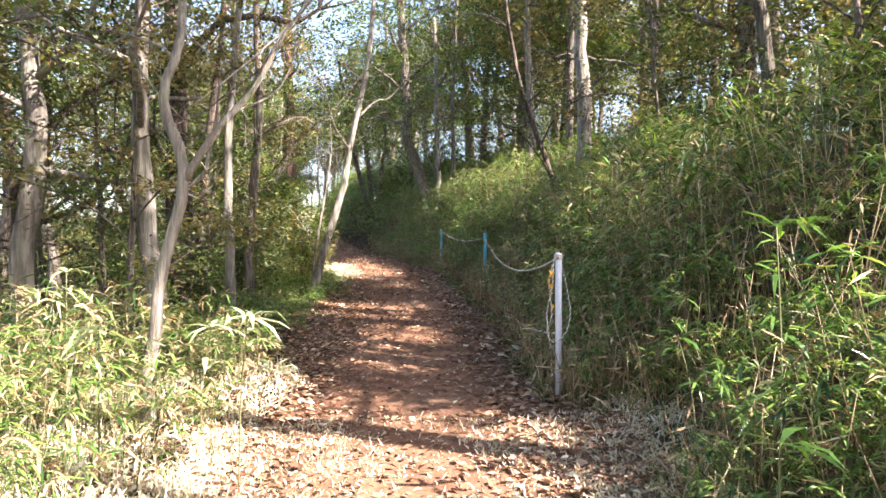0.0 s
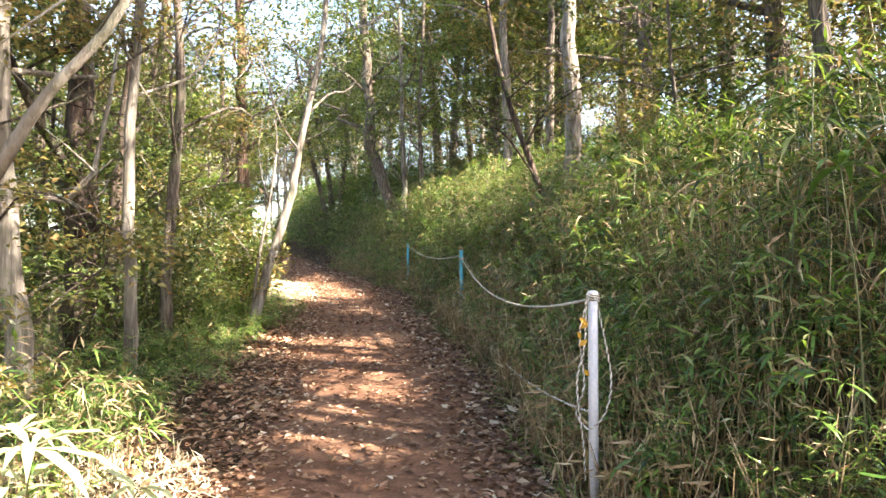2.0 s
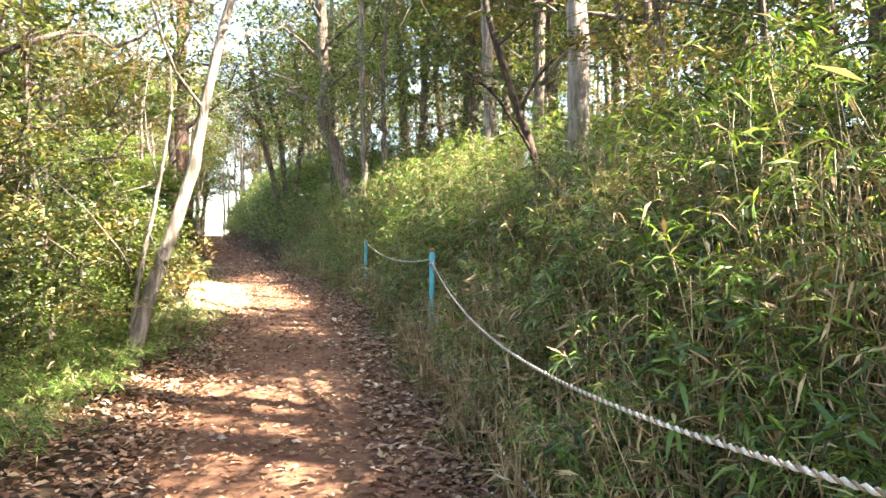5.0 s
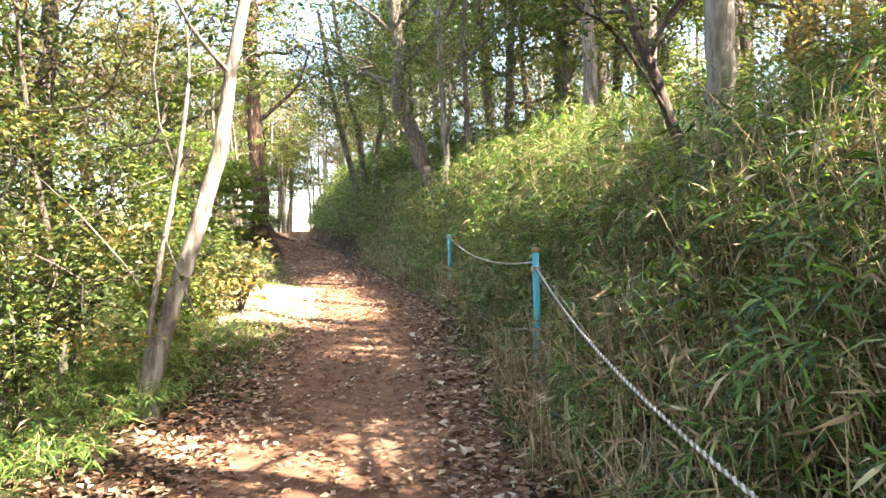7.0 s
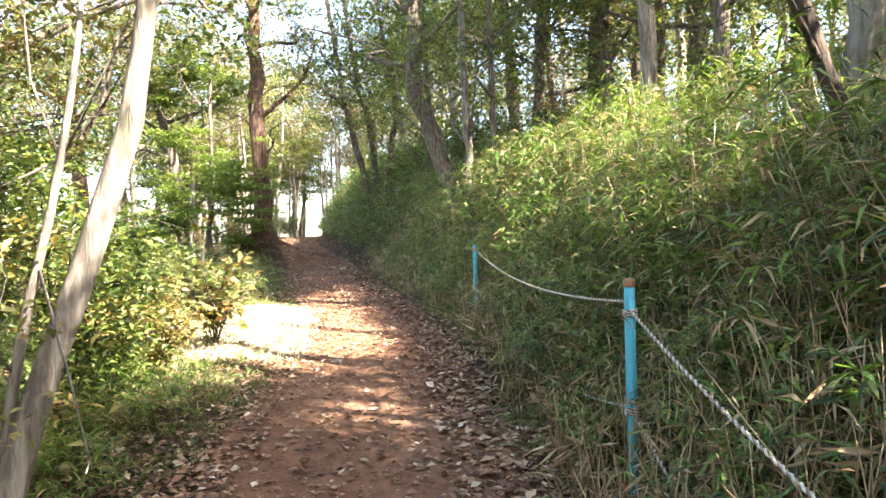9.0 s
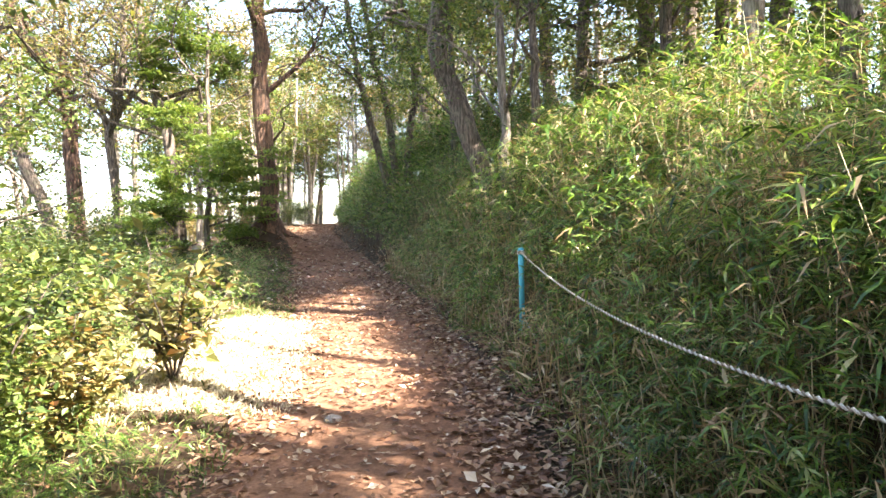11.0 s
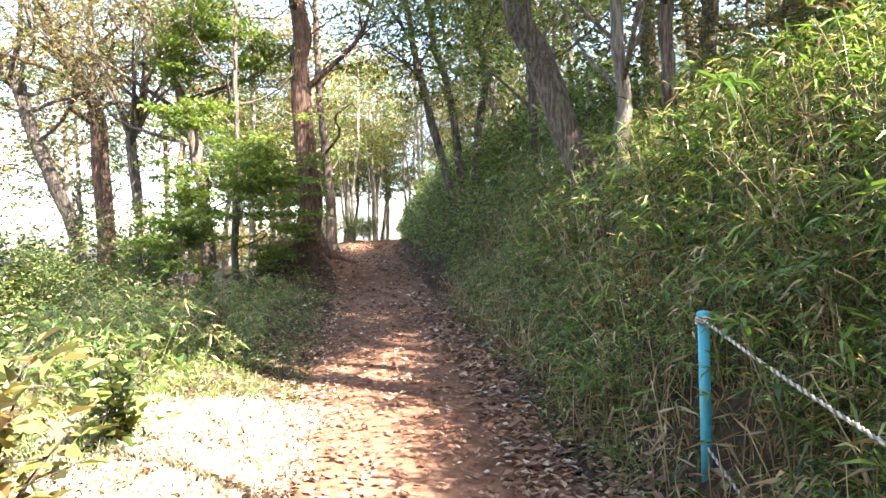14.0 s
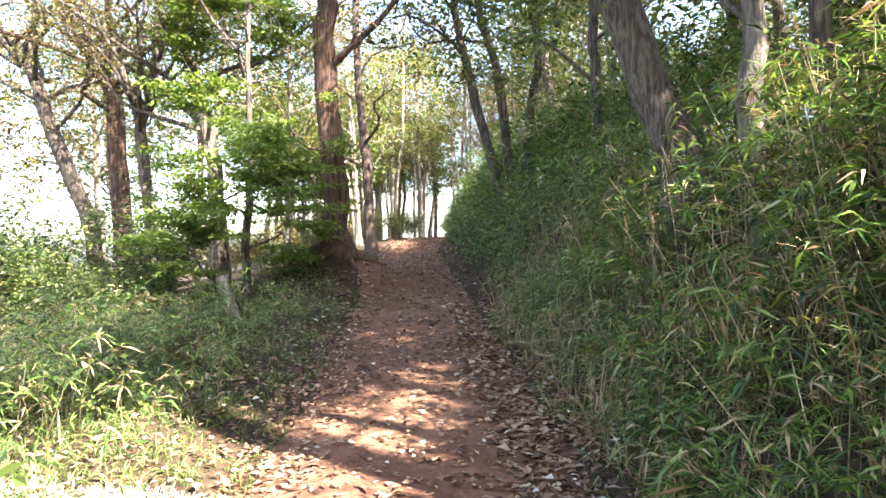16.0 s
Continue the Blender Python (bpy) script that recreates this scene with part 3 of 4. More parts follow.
tree("thin grey tree on the bank", (0.33, 20.6), [(0.0, 0, 1.0), (-0.02, 0, 2.2), (-0.05, 0, 3.6), (0.1, 0.2, 7)], 0.08, 0.04, BARK_GREY, 61, 6, 2.0, 0.5, LEAF_GREEN, 0.085, 9, 55, 0.6)
tree("pale sunlit trunk above the bamboo grass", (2.7, 13.5), [(0.0, 0, 1.0), (-0.02, 0, 2.5), (-0.08, 0, 4.5), (0.1, 0.2, 8)], 0.17, 0.09, BARK_PALE, 67, 8, 3.0, 0.5, LEAF_AUTUMN, 0.085, 10, 60, 0.7)
tree("pale trunk high on the bank", (2.2, 17.6), [(0.0, 0, 1.0), (-0.02, 0, 2.5), (-0.1, 0, 4.5), (0.1, 0.2, 8)], 0.13, 0.07, BARK_MID, 71, 8, 2.8, 0.5, LEAF_AUTUMN, 0.085, 10, 60, 0.7)
tree("crooked dark tree on the bank", (2.2, 12.4), [(-0.2, 0, 0.9), (-0.6, 0, 2.0), (-0.9, 0, 3.0), (-1.2, 0.2, 5)], 0.06, 0.025, BARK_DARK, 73, 7, 1.8, 0.35, LEAF_GREEN, 0.08, 9, 50, 0.5)
for bx, by, sd, rr in ((-1.2, 27.0, 97, 0.1), (1.4, 24.5, 101, 0.15), (4.2, 20.5, 103, 0.15), (5.0, 16.4, 107, 0.15), (4.6, 10.5, 109, 0.14), (5.4, 6.5, 113, 0.14), (3.9, 8.2, 127, 0.1), (6.4, 3.4, 503, 0.15), (6.8, 11.0, 509, 0.15), (3.2, 17.8, 521, 0.12), (5.8, 18.2, 523, 0.14), (2.6, 22.6, 541, 0.13), (7.2, 8.6, 547, 0.15)):
    rg = np.random.default_rng(sd)
    a, b = rg.uniform(-0.35, 0.1, 2)
    tree("slim grey-brown woodland tree on the bank", (bx, by), [(a * 0.3, 0, 1.5), (a, 0, 3.2), (a * 1.6, b, 5.0), (a * 1.5, b, 8)], rr, rr * 0.45, BARK_GREY, sd, 8, 2.7, 0.35,
         (LEAF_AUTUMN, LEAF_LIME, LEAF_AUTUMN)[sd % 3], 0.13, 26, 54, 0.75, group="trees of the bank")
for bx, by, sd, rr in ((-5.4, 4.2, 131, 0.12), (-6.2, 10.4, 137, 0.16), (-5.2, 12.2, 139, 0.1), (-6.4, 6.6, 157, 0.15), (-8.2, 13.0, 163, 0.17), (-8.8, 8.0, 167, 0.17), (-9.6, 17.6, 173, 0.16), (-4.6, -2.0, 179, 0.14), (-6.5, 0.6, 181, 0.16), (-8.6, 3.2, 191, 0.16), (-3.4, -5.5, 193, 0.15), (3.2, -4.5, 197, 0.15)):
    rg = np.random.default_rng(sd)
    a, b = rg.uniform(-0.4, 0.4, 2)
    tree("grey-brown woodland tree below the path", (bx, by), [(a * 0.3, 0, 1.5), (a, 0, 3.2), (a * 1.2, b, 5.5), (a * 1.5, b, 9)], rr, rr * 0.45, BARK_GREY if sd % 2 else BARK_DARK, sd, 9, 2.8, 0.28,
         LEAF_AUTUMN if sd % 3 == 0 else LEAF_GREEN, 0.095, 15, 60, 0.75, group="trees below the path", low=3.3)

for bx, by, sd, tall in ((-3.3, 7.4, 401, 5.2), (-4.3, 9.0, 403, 5.5), (-3.6, 10.6, 405, 4.6), (-3.2, 12.4, 407, 4.2), (-4.4, 12.6, 409, 5.6), (-4.7, 14.7, 411, 3.8), (-5.4, 9.6, 413, 5.5), (-6.2, 16.6, 415, 4.0), (-5.4, 13.6, 417, 5.0),
                         (-5.0, 6.0, 425, 5.6), (-4.0, 1.2, 427, 4.5), (-4.6, -0.4, 429, 5.0), (-3.6, -3.0, 431, 5.0), (3.4, 5.7, 433, 4.2), (3.0, 9.4, 437, 3.6)):
    rg = np.random.default_rng(sd)
    a, b = rg.uniform(-0.3, 0.3, 2)
    tree("young leafy understorey tree with thin stem", (bx, by), [(a * 0.3, 0, tall * 0.3), (a, b * 0.5, tall * 0.6), (a * 1.4, b, tall)], 0.045, 0.012, BARK_GREY, sd, 11, 1.5, 0.18,
         (LEAF_LIME, LEAF_GREEN, LEAF_AUTUMN)[sd // 2 % 3], 0.07, 10, 60, 0.42, group="understorey trees", limb_rise=0.3, low=0.0, sides=7)

# trees added to cast shade; those with y below 6 stand out of view
for bx, by, sd in ((2.8, 25.2, 601), (4.2, 22.0, 607), (4.8, 2.4, 617), (4.5, 4.6, 673), (5.8, 0.6, 619), (8.4, 3.4, 683), (9.8, 2.6, 691), (10.2, 4.6, 701), (7.6, 5.6, 631), (7.4, 15.4, 641), (8.2, 26.4, 733), (4.6, 28.6, 739), (1.2, 28.6, 743)):
    rg = np.random.default_rng(sd)
    a, b = rg.uniform(-0.5, 0.2, 2)
    tree("tall dense-crowned tree on the bank, added to cast shade", (bx, by), [(a * 0.3, 0, 2.5), (a, b * 0.4, 5.5), (a * 1.4, b, 8.5), (a * 1.4, b, 12)], 0.2, 0.07, BARK_GREY, sd, 10, 3.4, 0.42,
         (LEAF_AUTUMN, LEAF_LIME)[by > 20], 0.135, 24, 54, 0.8, group="trees of the bank")

for bx, by, sd in ((9.2, 12.6, 643), (10.4, 17.4, 647), (8.6, 20.6, 653), (10.8, 9.2, 659), (12.6, 13.6, 661)):
    rg = np.random.default_rng(sd)
    a, b = rg.uniform(-0.5, 0.2, 2)
    tree("leafy tree deeper in the wood above the bank", (bx, by), [(a * 0.3, 0, 2.5), (a, b * 0.4, 5), (a * 1.4, b, 9)], 0.16, 0.06, BARK_DARK, sd, 10, 3.4, 0.2,
         (LEAF_LIME, LEAF_AUTUMN, LEAF_GREEN)[sd % 3], 0.15, 18, 50, 0.8, group="trees of the bank")

# farther woodland: a few trees built once and set out again
def far_tree(seed, leaf_mat, bark):
    rg = np.random.default_rng(seed)
    a, b = rg.uniform(-0.6, 0.6, 2)
    ob = tree("distant woodland tree with thin crown", (-16 - seed % 7, 62), [(a * 0.3, 0, 2), (a, b * 0.4, 4.5), (a * 0.8, b, 7), (a, b, 11)], 0.17, 0.06, bark, seed, 10, 3.4, 0.5, leaf_mat, 0.2, 15, 26, 0.9, group="distant trees", sides=8)
    return ob


kinds = [far_tree(211, LEAF_AUTUMN, BARK_PALE), far_tree(223, LEAF_GREEN, BARK_MID), far_tree(227, LEAF_LIME, BARK_PALE), far_tree(229, LEAF_GREEN, BARK_GREY)]
rg = np.random.default_rng(5)
count = 0
while count < 52:
    fx, fy = rg.uniform(-34, 26), rg.uniform(20, 75)
    off = fx - float(smooth_centre(fy))
    if abs(off) < 3.2 or (off < 0 and fy < 32) or (off > 0 and off < 5 and fy < 30) or (off < -5 and fy < 47) or (off < -14 and rg.random() < 0.6):
        continue
    copy_thing(kinds[count % 4], pose(fx, fy, height(fx, fy) - 0.3, 0, 0, rg.uniform(0, 360)))
    count += 1

for k in range(31):
    fy = rg.uniform(44, 72) if k < 24 else rg.uniform(53, 80)
    fx = float(smooth_centre(fy)) + (rg.choice([-1, 1]) * rg.uniform(1.6, 9) if k < 24 else rg.uniform(-4, 4))
    copy_thing(kinds[k % 4], pose(fx, fy, height(fx, fy) - 0.3, rg.uniform(-4, 4), rg.uniform(-4, 4), rg.uniform(0, 360)) @ Matrix.Scale(rg.uniform(0.75, 1.25), 4))

for k, (fx, fy) in enumerate(((-18.5, 37), (-22, 42), (-16.5, 40), (-25, 46), (-20.5, 34), (-14.0, 36.5), (-24, 36))):
    copy_thing(kinds[k % 4], pose(fx, fy, height(fx, fy) - 0.3, 0, rg.uniform(-8, 4), rg.uniform(0, 360)))


slim = tree("slim pale bare-stemmed tree past the bend", (-10.2, 58.0), [(0.05, 0, 2.5), (-0.1, 0.1, 5), (0.1, 0, 8), (0.1, 0.1, 11)], 0.1, 0.04, BARK_PALE, 233, 8, 2.2, 0.5, LEAF_AUTUMN, 0.16, 5, 20, 0.8, group="slim trees past the bend", sides=7)
for fx, fy in ((-9.0, 54.5), (-12.6, 55.5), (-13.3, 53.0), (-8.3, 57.5), (-11.2, 61.5), (-13.6, 60.5), (-9.4, 62.5), (-12.4, 64.5), (-14.6, 57.0), (-11.9, 49.5), (-12.8, 46.5), (-7.6, 60.5), (-10.4, 66.0), (-11.6, 44.0)):
    copy_thing(slim, pose(fx, fy, height(fx, fy) - 0.25, rg.uniform(-5, 5), rg.uniform(-5, 5), rg.uniform(0, 360)) @ Matrix.Scale(rg.uniform(0.75, 1.2), 4))


# ---- bamboo grass ----
def bamboo_plant(seed, tall, n_fans, size):
    """One leaning culm with fans of long leaves: culm geometry, and each blade's foot and way."""
    rng = np.random.default_rng(seed)
    at, way = [], []
    lean = rng.normal(0, 0.2, 2)
    h = tall * rng.uniform(0.75, 1.1)
    foot = np.array([0, 0, -0.05])
    line = spline([foot, foot + (lean[0] * 0.3 * h, lean[1] * 0.3 * h, h * 0.5), foot + (lean[0] * h, lean[1] * h, h)], 3)
    culm = join([tube(line, np.linspace(0.0045, 0.002, 3), 3)])
    for k in range(n_fans):
        f = 1.0 if k == 0 else rng.uniform(0.46, 0.99)
        p = line[0] + (line[-1] - line[0]) * f
        turn = rng.uniform(0, 6.28)
        reach = 0.0 if k == 0 else rng.uniform(0.05, 0.22)
        tip = p + np.array([math.cos(turn) * reach, math.sin(turn) * reach, reach * 0.6])
        for j in range(rng.integers(4, 7)):
            a = turn + rng.normal(0, 1.0)
            at.append(tip)
            way.append((math.cos(a), math.sin(a), rng.uniform(-0.35, 0.9)))
    return culm, np.array(at), unit(np.array(way)), size


def thicket(name, label, spots, scale, plants, seed, leaf_mat, culm_mat=CULM, dry=0.12, simple=False):
    """Many bamboo plants at their spots in one clump, with culms, green blades and dry blades as its parts."""
    rng = np.random.default_rng(seed)
    thing = tagged(new(name), label, "bamboo grass", kind="stuff")
    cv, cq, ct, la, lw, ls, o = [], [], [], [], [], [], 0
    z = land(spots[:, 0], spots[:, 1])
    for (x, y), h, k in zip(spots, z, scale):
        (v, (q, t)), at, way, size = plants[rng.integers(len(plants))]
        a = rng.uniform(0, 6.28)
        m = np.array([[math.cos(a), -math.sin(a), 0], [math.sin(a), math.cos(a), 0], [0, 0, 1]])
        base = np.array([x, y, h])
        cv.append((v * k) @ m.T + base), cq.append(q + o), ct.append(t + o)
        o += len(v)
        la.append((at * k) @ m.T + base), lw.append(way @ m.T)
        ls.append(np.full(len(at), size * (0.55 + 0.45 * k)))
    tagged(part("culms", (np.vstack(cv), [np.vstack(cq), np.vstack(ct)]), culm_mat, thing), kind="stuff")
    la, lw, ls = np.vstack(la), np.vstack(lw), np.concatenate(ls)
    ls = ls * rng.uniform(0.6, 1.25, len(ls))
    up = unit(rng.normal(0, 0.35, la.shape) + (0, 0, 1))
    is_dry = rng.random(len(la)) < dry
    for nm, pick, mat in (("leaves", ~is_dry, leaf_mat), ("dry_leaves", is_dry, LEAF_DRY)):
        if simple:
            shape = leaves(la[pick], lw[pick], up[pick], ls[pick], ls[pick] * 0.16, 0.1)
        else:
            shape = thin_blades(la[pick], lw[pick], up[pick], ls[pick], ls[pick] * rng.uniform(0.075, 0.115, pick.sum()), rng.uniform(0.1, 0.6, pick.sum()))
        tagged(part(nm, shape, mat, thing, smooth=False), kind="stuff")
    return thing


PLANTS = [bamboo_plant(300 + i, 1.0, 10, 0.11 + 0.0045 * i) for i in range(14)]
rg = np.random.default_rng(8)


def bank_spots(n, y0, y1, u0, u1, bias=1.0):
    y = rg.uniform(y0, y1, n)
    u = u0 + (u1 - u0) * rg.random(n) ** bias
    return np.stack([smooth_centre(y) + HALF + u + 0.12 * wave(y, y * 0.4, 2.0) + 0.55 * np.exp(-((y - 4.2) / 0.6) ** 2), y], 1), u


def clear_posts(spots, u):
    """Leaves out what would stand in front of the fence posts."""
    keep = np.ones(len(u), bool)
    for x, y in ((0.9, 5.5), (0.71, 11.9), (-0.04, 17.17)):
        keep &= ~((np.abs(spots[:, 1] - y + 0.2) < 0.4) & (spots[:, 0] < x + 0.06))
    return spots[keep], u[keep]


spots, u = clear_posts(*bank_spots(6300, 0.4, 26, 0.2, 3.1, 1.1))
tuft = wave(spots[:, 0] * 1.2, spots[:, 1], 4.1) + 0.6 * wave(spots[:, 0], spots[:, 1] + 5, 1.9)
dense = (tuft + rg.uniform(-0.35, 0.35, len(u)) > -0.42) & ((u < 1.7) | (rg.random(len(u)) < 0.6))
spots, u, tuft = spots[dense], u[dense], tuft[dense]
thicket("bamboo_thicket", "dense green bamboo grass covering the bank beside the path", spots, np.clip(0.2 + 0.68 * u, 0.26, np.interp(spots[:, 1], [9, 12.5], [1.25, 0.98])) * rg.uniform(0.75, 1.2, len(u)) * (1 + 0.16 * tuft) * np.interp(spots[:, 1], [1, 2.4, 4.2, 5, 9, 11.5, 14, 17], [0.4, 0.55, 0.65, 1.05, 1.0, 0.93, 0.95, 1.05]), PLANTS, 1, LEAF_SASA, dry=0.2)
def plant_mesh(k):
    """One bamboo plant as a mesh of its own, to be shared."""
    rng = np.random.default_rng(900 + k)
    (v, (q, t)), at, way, size = PLANTS[k]
    L = size * rng.uniform(0.7, 1.25, len(at))
    bv, bq, bt = blades(at, way, unit(rng.normal(0, 0.35, at.shape) + (0, 0, 1)), L, L * 0.13, rng.uniform(0.1, 0.6, len(at)))
    ob = mesh_from("bamboo_plant", np.vstack([v, bv]), [q, t, bq + len(v), bt + len(v)], CULM)
    me = ob.data
    me.materials.append(LEAF_SASA)
    me.polygons.foreach_set("material_index", np.array([0] * (len(q) + len(t)) + [1] * (len(bq) + len(bt)), np.int32))
    bpy.data.objects.remove(ob)
    return me


bank = tagged(new("bamboo_bank"), "front row of bamboo grass along the foot of the bank", "bamboo grass", kind="stuff")
shared = [plant_mesh(k) for k in range(len(PLANTS))]
spots, u = clear_posts(*bank_spots(290, 2.0, 21, 0.22, 1.1))
for k, ((x, y), d) in enumerate(zip(spots, u)):
    ob = new("bamboo_plant", shared[k % len(shared)])
    ob.parent = bank
    ob.matrix_basis = pose(x, y, height(x, y) - 0.02, rg.uniform(-8, 8), rg.uniform(-14, 2), rg.uniform(0, 360)) @ Matrix.Scale(float(np.clip(0.3 + 0.6 * d, 0.35, 1.0)), 4)
spots, u = bank_spots(1400, 26, 50, 0.2, 4.0, 1.2)
thicket("bamboo_thicket", "bamboo grass lining the far bend of the bank", spots, np.clip(0.5 + 0.7 * u, 0.5, 1.8) * rg.uniform(0.8, 1.2, len(u)), PLANTS, 2, LEAF_SASA, simple=True)
spots, u = bank_spots(1200, -1, 34, 3.1, 7)
thicket("bamboo_thicket", "tall bamboo grass under the trees of the upper bank", spots, rg.uniform(0.8, 1.25, len(u)), PLANTS, 3, LEAF_SASA, simple=True)
spots, u = bank_spots(250, -8, 0.4, 1.5, 5)
thicket("bamboo_thicket", "bamboo grass behind the start of the path", spots, rg.uniform(0.3, 0.7, len(u)), PLANTS, 4, LEAF_SASA, simple=True)

def bare_culms(label, spots, tall, seed):
    """Thin dead stems standing and leaning among the green ones, with a few dry blades low down."""
    rng = np.random.default_rng(seed)
    thing = tagged(new("dead_bamboo"), label, "bamboo grass", kind="stuff")
    z = land(spots[:, 0], spots[:, 1])
    rods = []
    for (x, y), h, t in zip(spots, z, tall):
        lean = rng.normal(0, 0.22, 2) * t
        rods.append(tube([(x, y, h - 0.03), (x + lean[0] * 0.4, y + lean[1] * 0.4, h + t * 0.55), (x + lean[0], y + lean[1], h + t)], [0.0042, 0.0036, 0.0018], 3))
    tagged(part("dead_culms", join(rods), LEAF_DRY, thing), kind="stuff")
    n = len(spots) * 4
    k = rng.integers(0, len(spots), n)
    at = np.stack([spots[k, 0], spots[k, 1], z[k] + tall[k] * rng.uniform(0.2, 0.9, n)], 1) + rng.normal(0, 0.05, (n, 3))
    way = unit(rng.normal(0, 1, (n, 3)) * (1, 1, 0.5) + (0, 0, -0.5))
    L = rng.uniform(0.07, 0.17, n)
    tagged(part("dead_blades", leaves(at, way, unit(rng.normal(0, 1, (n, 3))), L, L * 0.11, 0.1), LEAF_DRY, thing, smooth=False), kind="stuff")


spots, u = bank_spots(5600, 1.5, 25, 0.1, 1.7, 1.3)
keep = rg.random(len(u)) < np.interp(spots[:, 1], [4.2, 5.2, 11, 13], [0.15, 1, 1, 0.3])
spots, u = spots[keep], u[keep]
bare_culms("dry tan stems standing among the bamboo grass", spots, np.clip(0.34 + 0.5 * u, 0.34, 1.05) * rg.uniform(0.7, 1.25, len(u)), 61)


def stalk(label, x, y, top, n, size, seed, lean=(0.0, 0.0), mat=LEAF_SASA):
    """One bamboo stalk that stands out, with each of its leaves."""
    rng = np.random.default_rng(seed)
    z = height(x, y)
    thing = tagged(new("bamboo_stalk"), label, "bamboo", "bamboo stalks")
    thing.location = (x, y, z)
    h = top - z
    line = spline([(0, 0, -0.05), (lean[0] * 0.3, lean[1] * 0.3, h * 0.55), (lean[0], lean[1], h)], 10)
    v, q, t = tube(line, np.linspace(0.006, 0.0025, 10), 6)
    culm = part("culm", (v, [q, t]), CULM, thing)
    for k in range(n):
        p = line[-1] if k < n * 0.6 else line[rng.integers(5, 10)]
        a = k * 2.4 + rng.uniform(-0.5, 0.5)
        way = unit(np.array([[math.cos(a), math.sin(a), rng.uniform(0.0, 0.8)]]))
        L = np.array([size * rng.uniform(0.7, 1.15)])
        lv, lq, lt = blades(p[None], way, np.array([[0, 0, 1.0]]), L, L * 0.14, rng.uniform(0.25, 0.75))
        part("leaf", (lv, [lq, lt]), mat, culm, smooth=False)


stalk("bamboo stalk with a bright spray of long leaves", 1.47, 3.05, 1.6, 11, 0.24, 701, (-0.03, 0.0))
stalk("bamboo stalk with broad drooping leaves low by the path", 1.12, 2.35, 0.85, 9, 0.26, 702)
stalk("bamboo stalk leaning over the path's edge", 1.3, 3.6, 1.05, 9, 0.22, 703, (-0.1, 0))
stalk("bamboo stalk with long leaves beside a white post", 0.98, 5.0, 0.75, 8, 0.2, 704)
# the next six stalks have the sun's glare put into their leaf colour
stalk("sunlit bamboo stalk with drooping leaves whitened by glare", -1.13, 3.9, 1.12, 12, 0.27, 705, (0.05, 0), LEAF_SUNLIT)
stalk("sunlit bamboo stalk bending over the path's edge", -1.32, 5.0, 0.66, 10, 0.26, 706, (0.12, 0), LEAF_SUNLIT)
stalk("sunlit bamboo stalk among lower grass", -2.4, 4.5, 1.35, 12, 0.24, 707, (0.0, 0.0), LEAF_SUNLIT)
stalk("sunlit bamboo stalk among lower grass", -1.9, 3.9, 1.05, 12, 0.26, 708, (0.0, 0.0), LEAF_SUNLIT)
stalk("sunlit bamboo stalk with long drooping leaves", -1.62, 4.7, 0.98, 12, 0.26, 715, (0.08, 0.0), LEAF_SUNLIT)
stalk("sunlit bamboo stalk with long drooping leaves", -2.75, 4.9, 1.2, 12, 0.26, 716, (-0.06, 0.0), LEAF_SUNLIT)
stalk("bamboo stalk with broad pale leaves over the thicket", 1.75, 4.6, 2.0, 12, 0.26, 717, (-0.1, 0.0))
stalk("bamboo stalk leaning over a fence post", 0.12, 16.35, 2.0, 14, 0.2, 718, (-0.16, 0.1))
stalk("tall pale bamboo stalk rising over the thicket", 0.95, 17.9, 3.42, 12, 0.24, 709)
stalk("pale bamboo stalk on the bank's crest", 0.38, 18.1, 3.2, 20, 0.24, 710, (-0.12, 0))
stalk("pale bamboo stalk on the bank's crest", 0.75, 16.6, 3.1, 12, 0.22, 711, (-0.05, 0))
stalk("bamboo stalk hanging over a fence post", 0.2, 16.6, 1.75, 10, 0.22, 712, (-0.1, 0))
stalk("solitary bamboo stalk in the undergrowth", -5.0, 22.2, 2.0, 9, 0.26, 713)
stalk("solitary bamboo stalk in the undergrowth", -5.2, 20.8, 1.6, 9, 0.24, 714)


def verge_spots(n, y0, y1, v0, v1, bias=1.0):
    y = rg.uniform(y0, y1, n)
    v = v0 + (v1 - v0) * rg.random(n) ** bias
    return np.stack([smooth_centre(y) - HALF - v + 0.12 * wave(y, y * 0.7, 2.3), y], 1), v


spots, v = verge_spots(760, 1.6, 6.4, 0.35, 4.5)
thicket("bamboo_thicket", "sunlit pale bamboo grass at the path's open edge", spots, np.clip(0.38 + 0.36 * v, 0.4, 1.0) * rg.uniform(0.75, 1.2, len(v)), PLANTS, 5, LEAF_SASA, dry=0.4)
spots, v = verge_spots(700, 6.6, 27, 1.4, 6)
keep = (spots[:, 0] + 7.2) ** 2 + (spots[:, 1] - 24.8) ** 2 > 2.2
spots, v = spots[keep], v[keep]
thicket("bamboo_thicket", "low bamboo grass scattered under the trees", spots, rg.uniform(0.4, 0.8, len(v)), PLANTS, 6, LEAF_SASA, dry=0.2)
spots, v = verge_spots(520, 6.4, 14.5, 0.35, 1.7)
thicket("bamboo_thicket", "low green bamboo grass along the shaded verge", spots, rg.uniform(0.22, 0.42, len(v)) * np.clip(0.6 + 0.4 * v, 0.6, 1.2), PLANTS, 9, LEAF_SASA, dry=0.08)
spots, v = verge_spots(230, 18.6, 25, 0.5, 3.6)
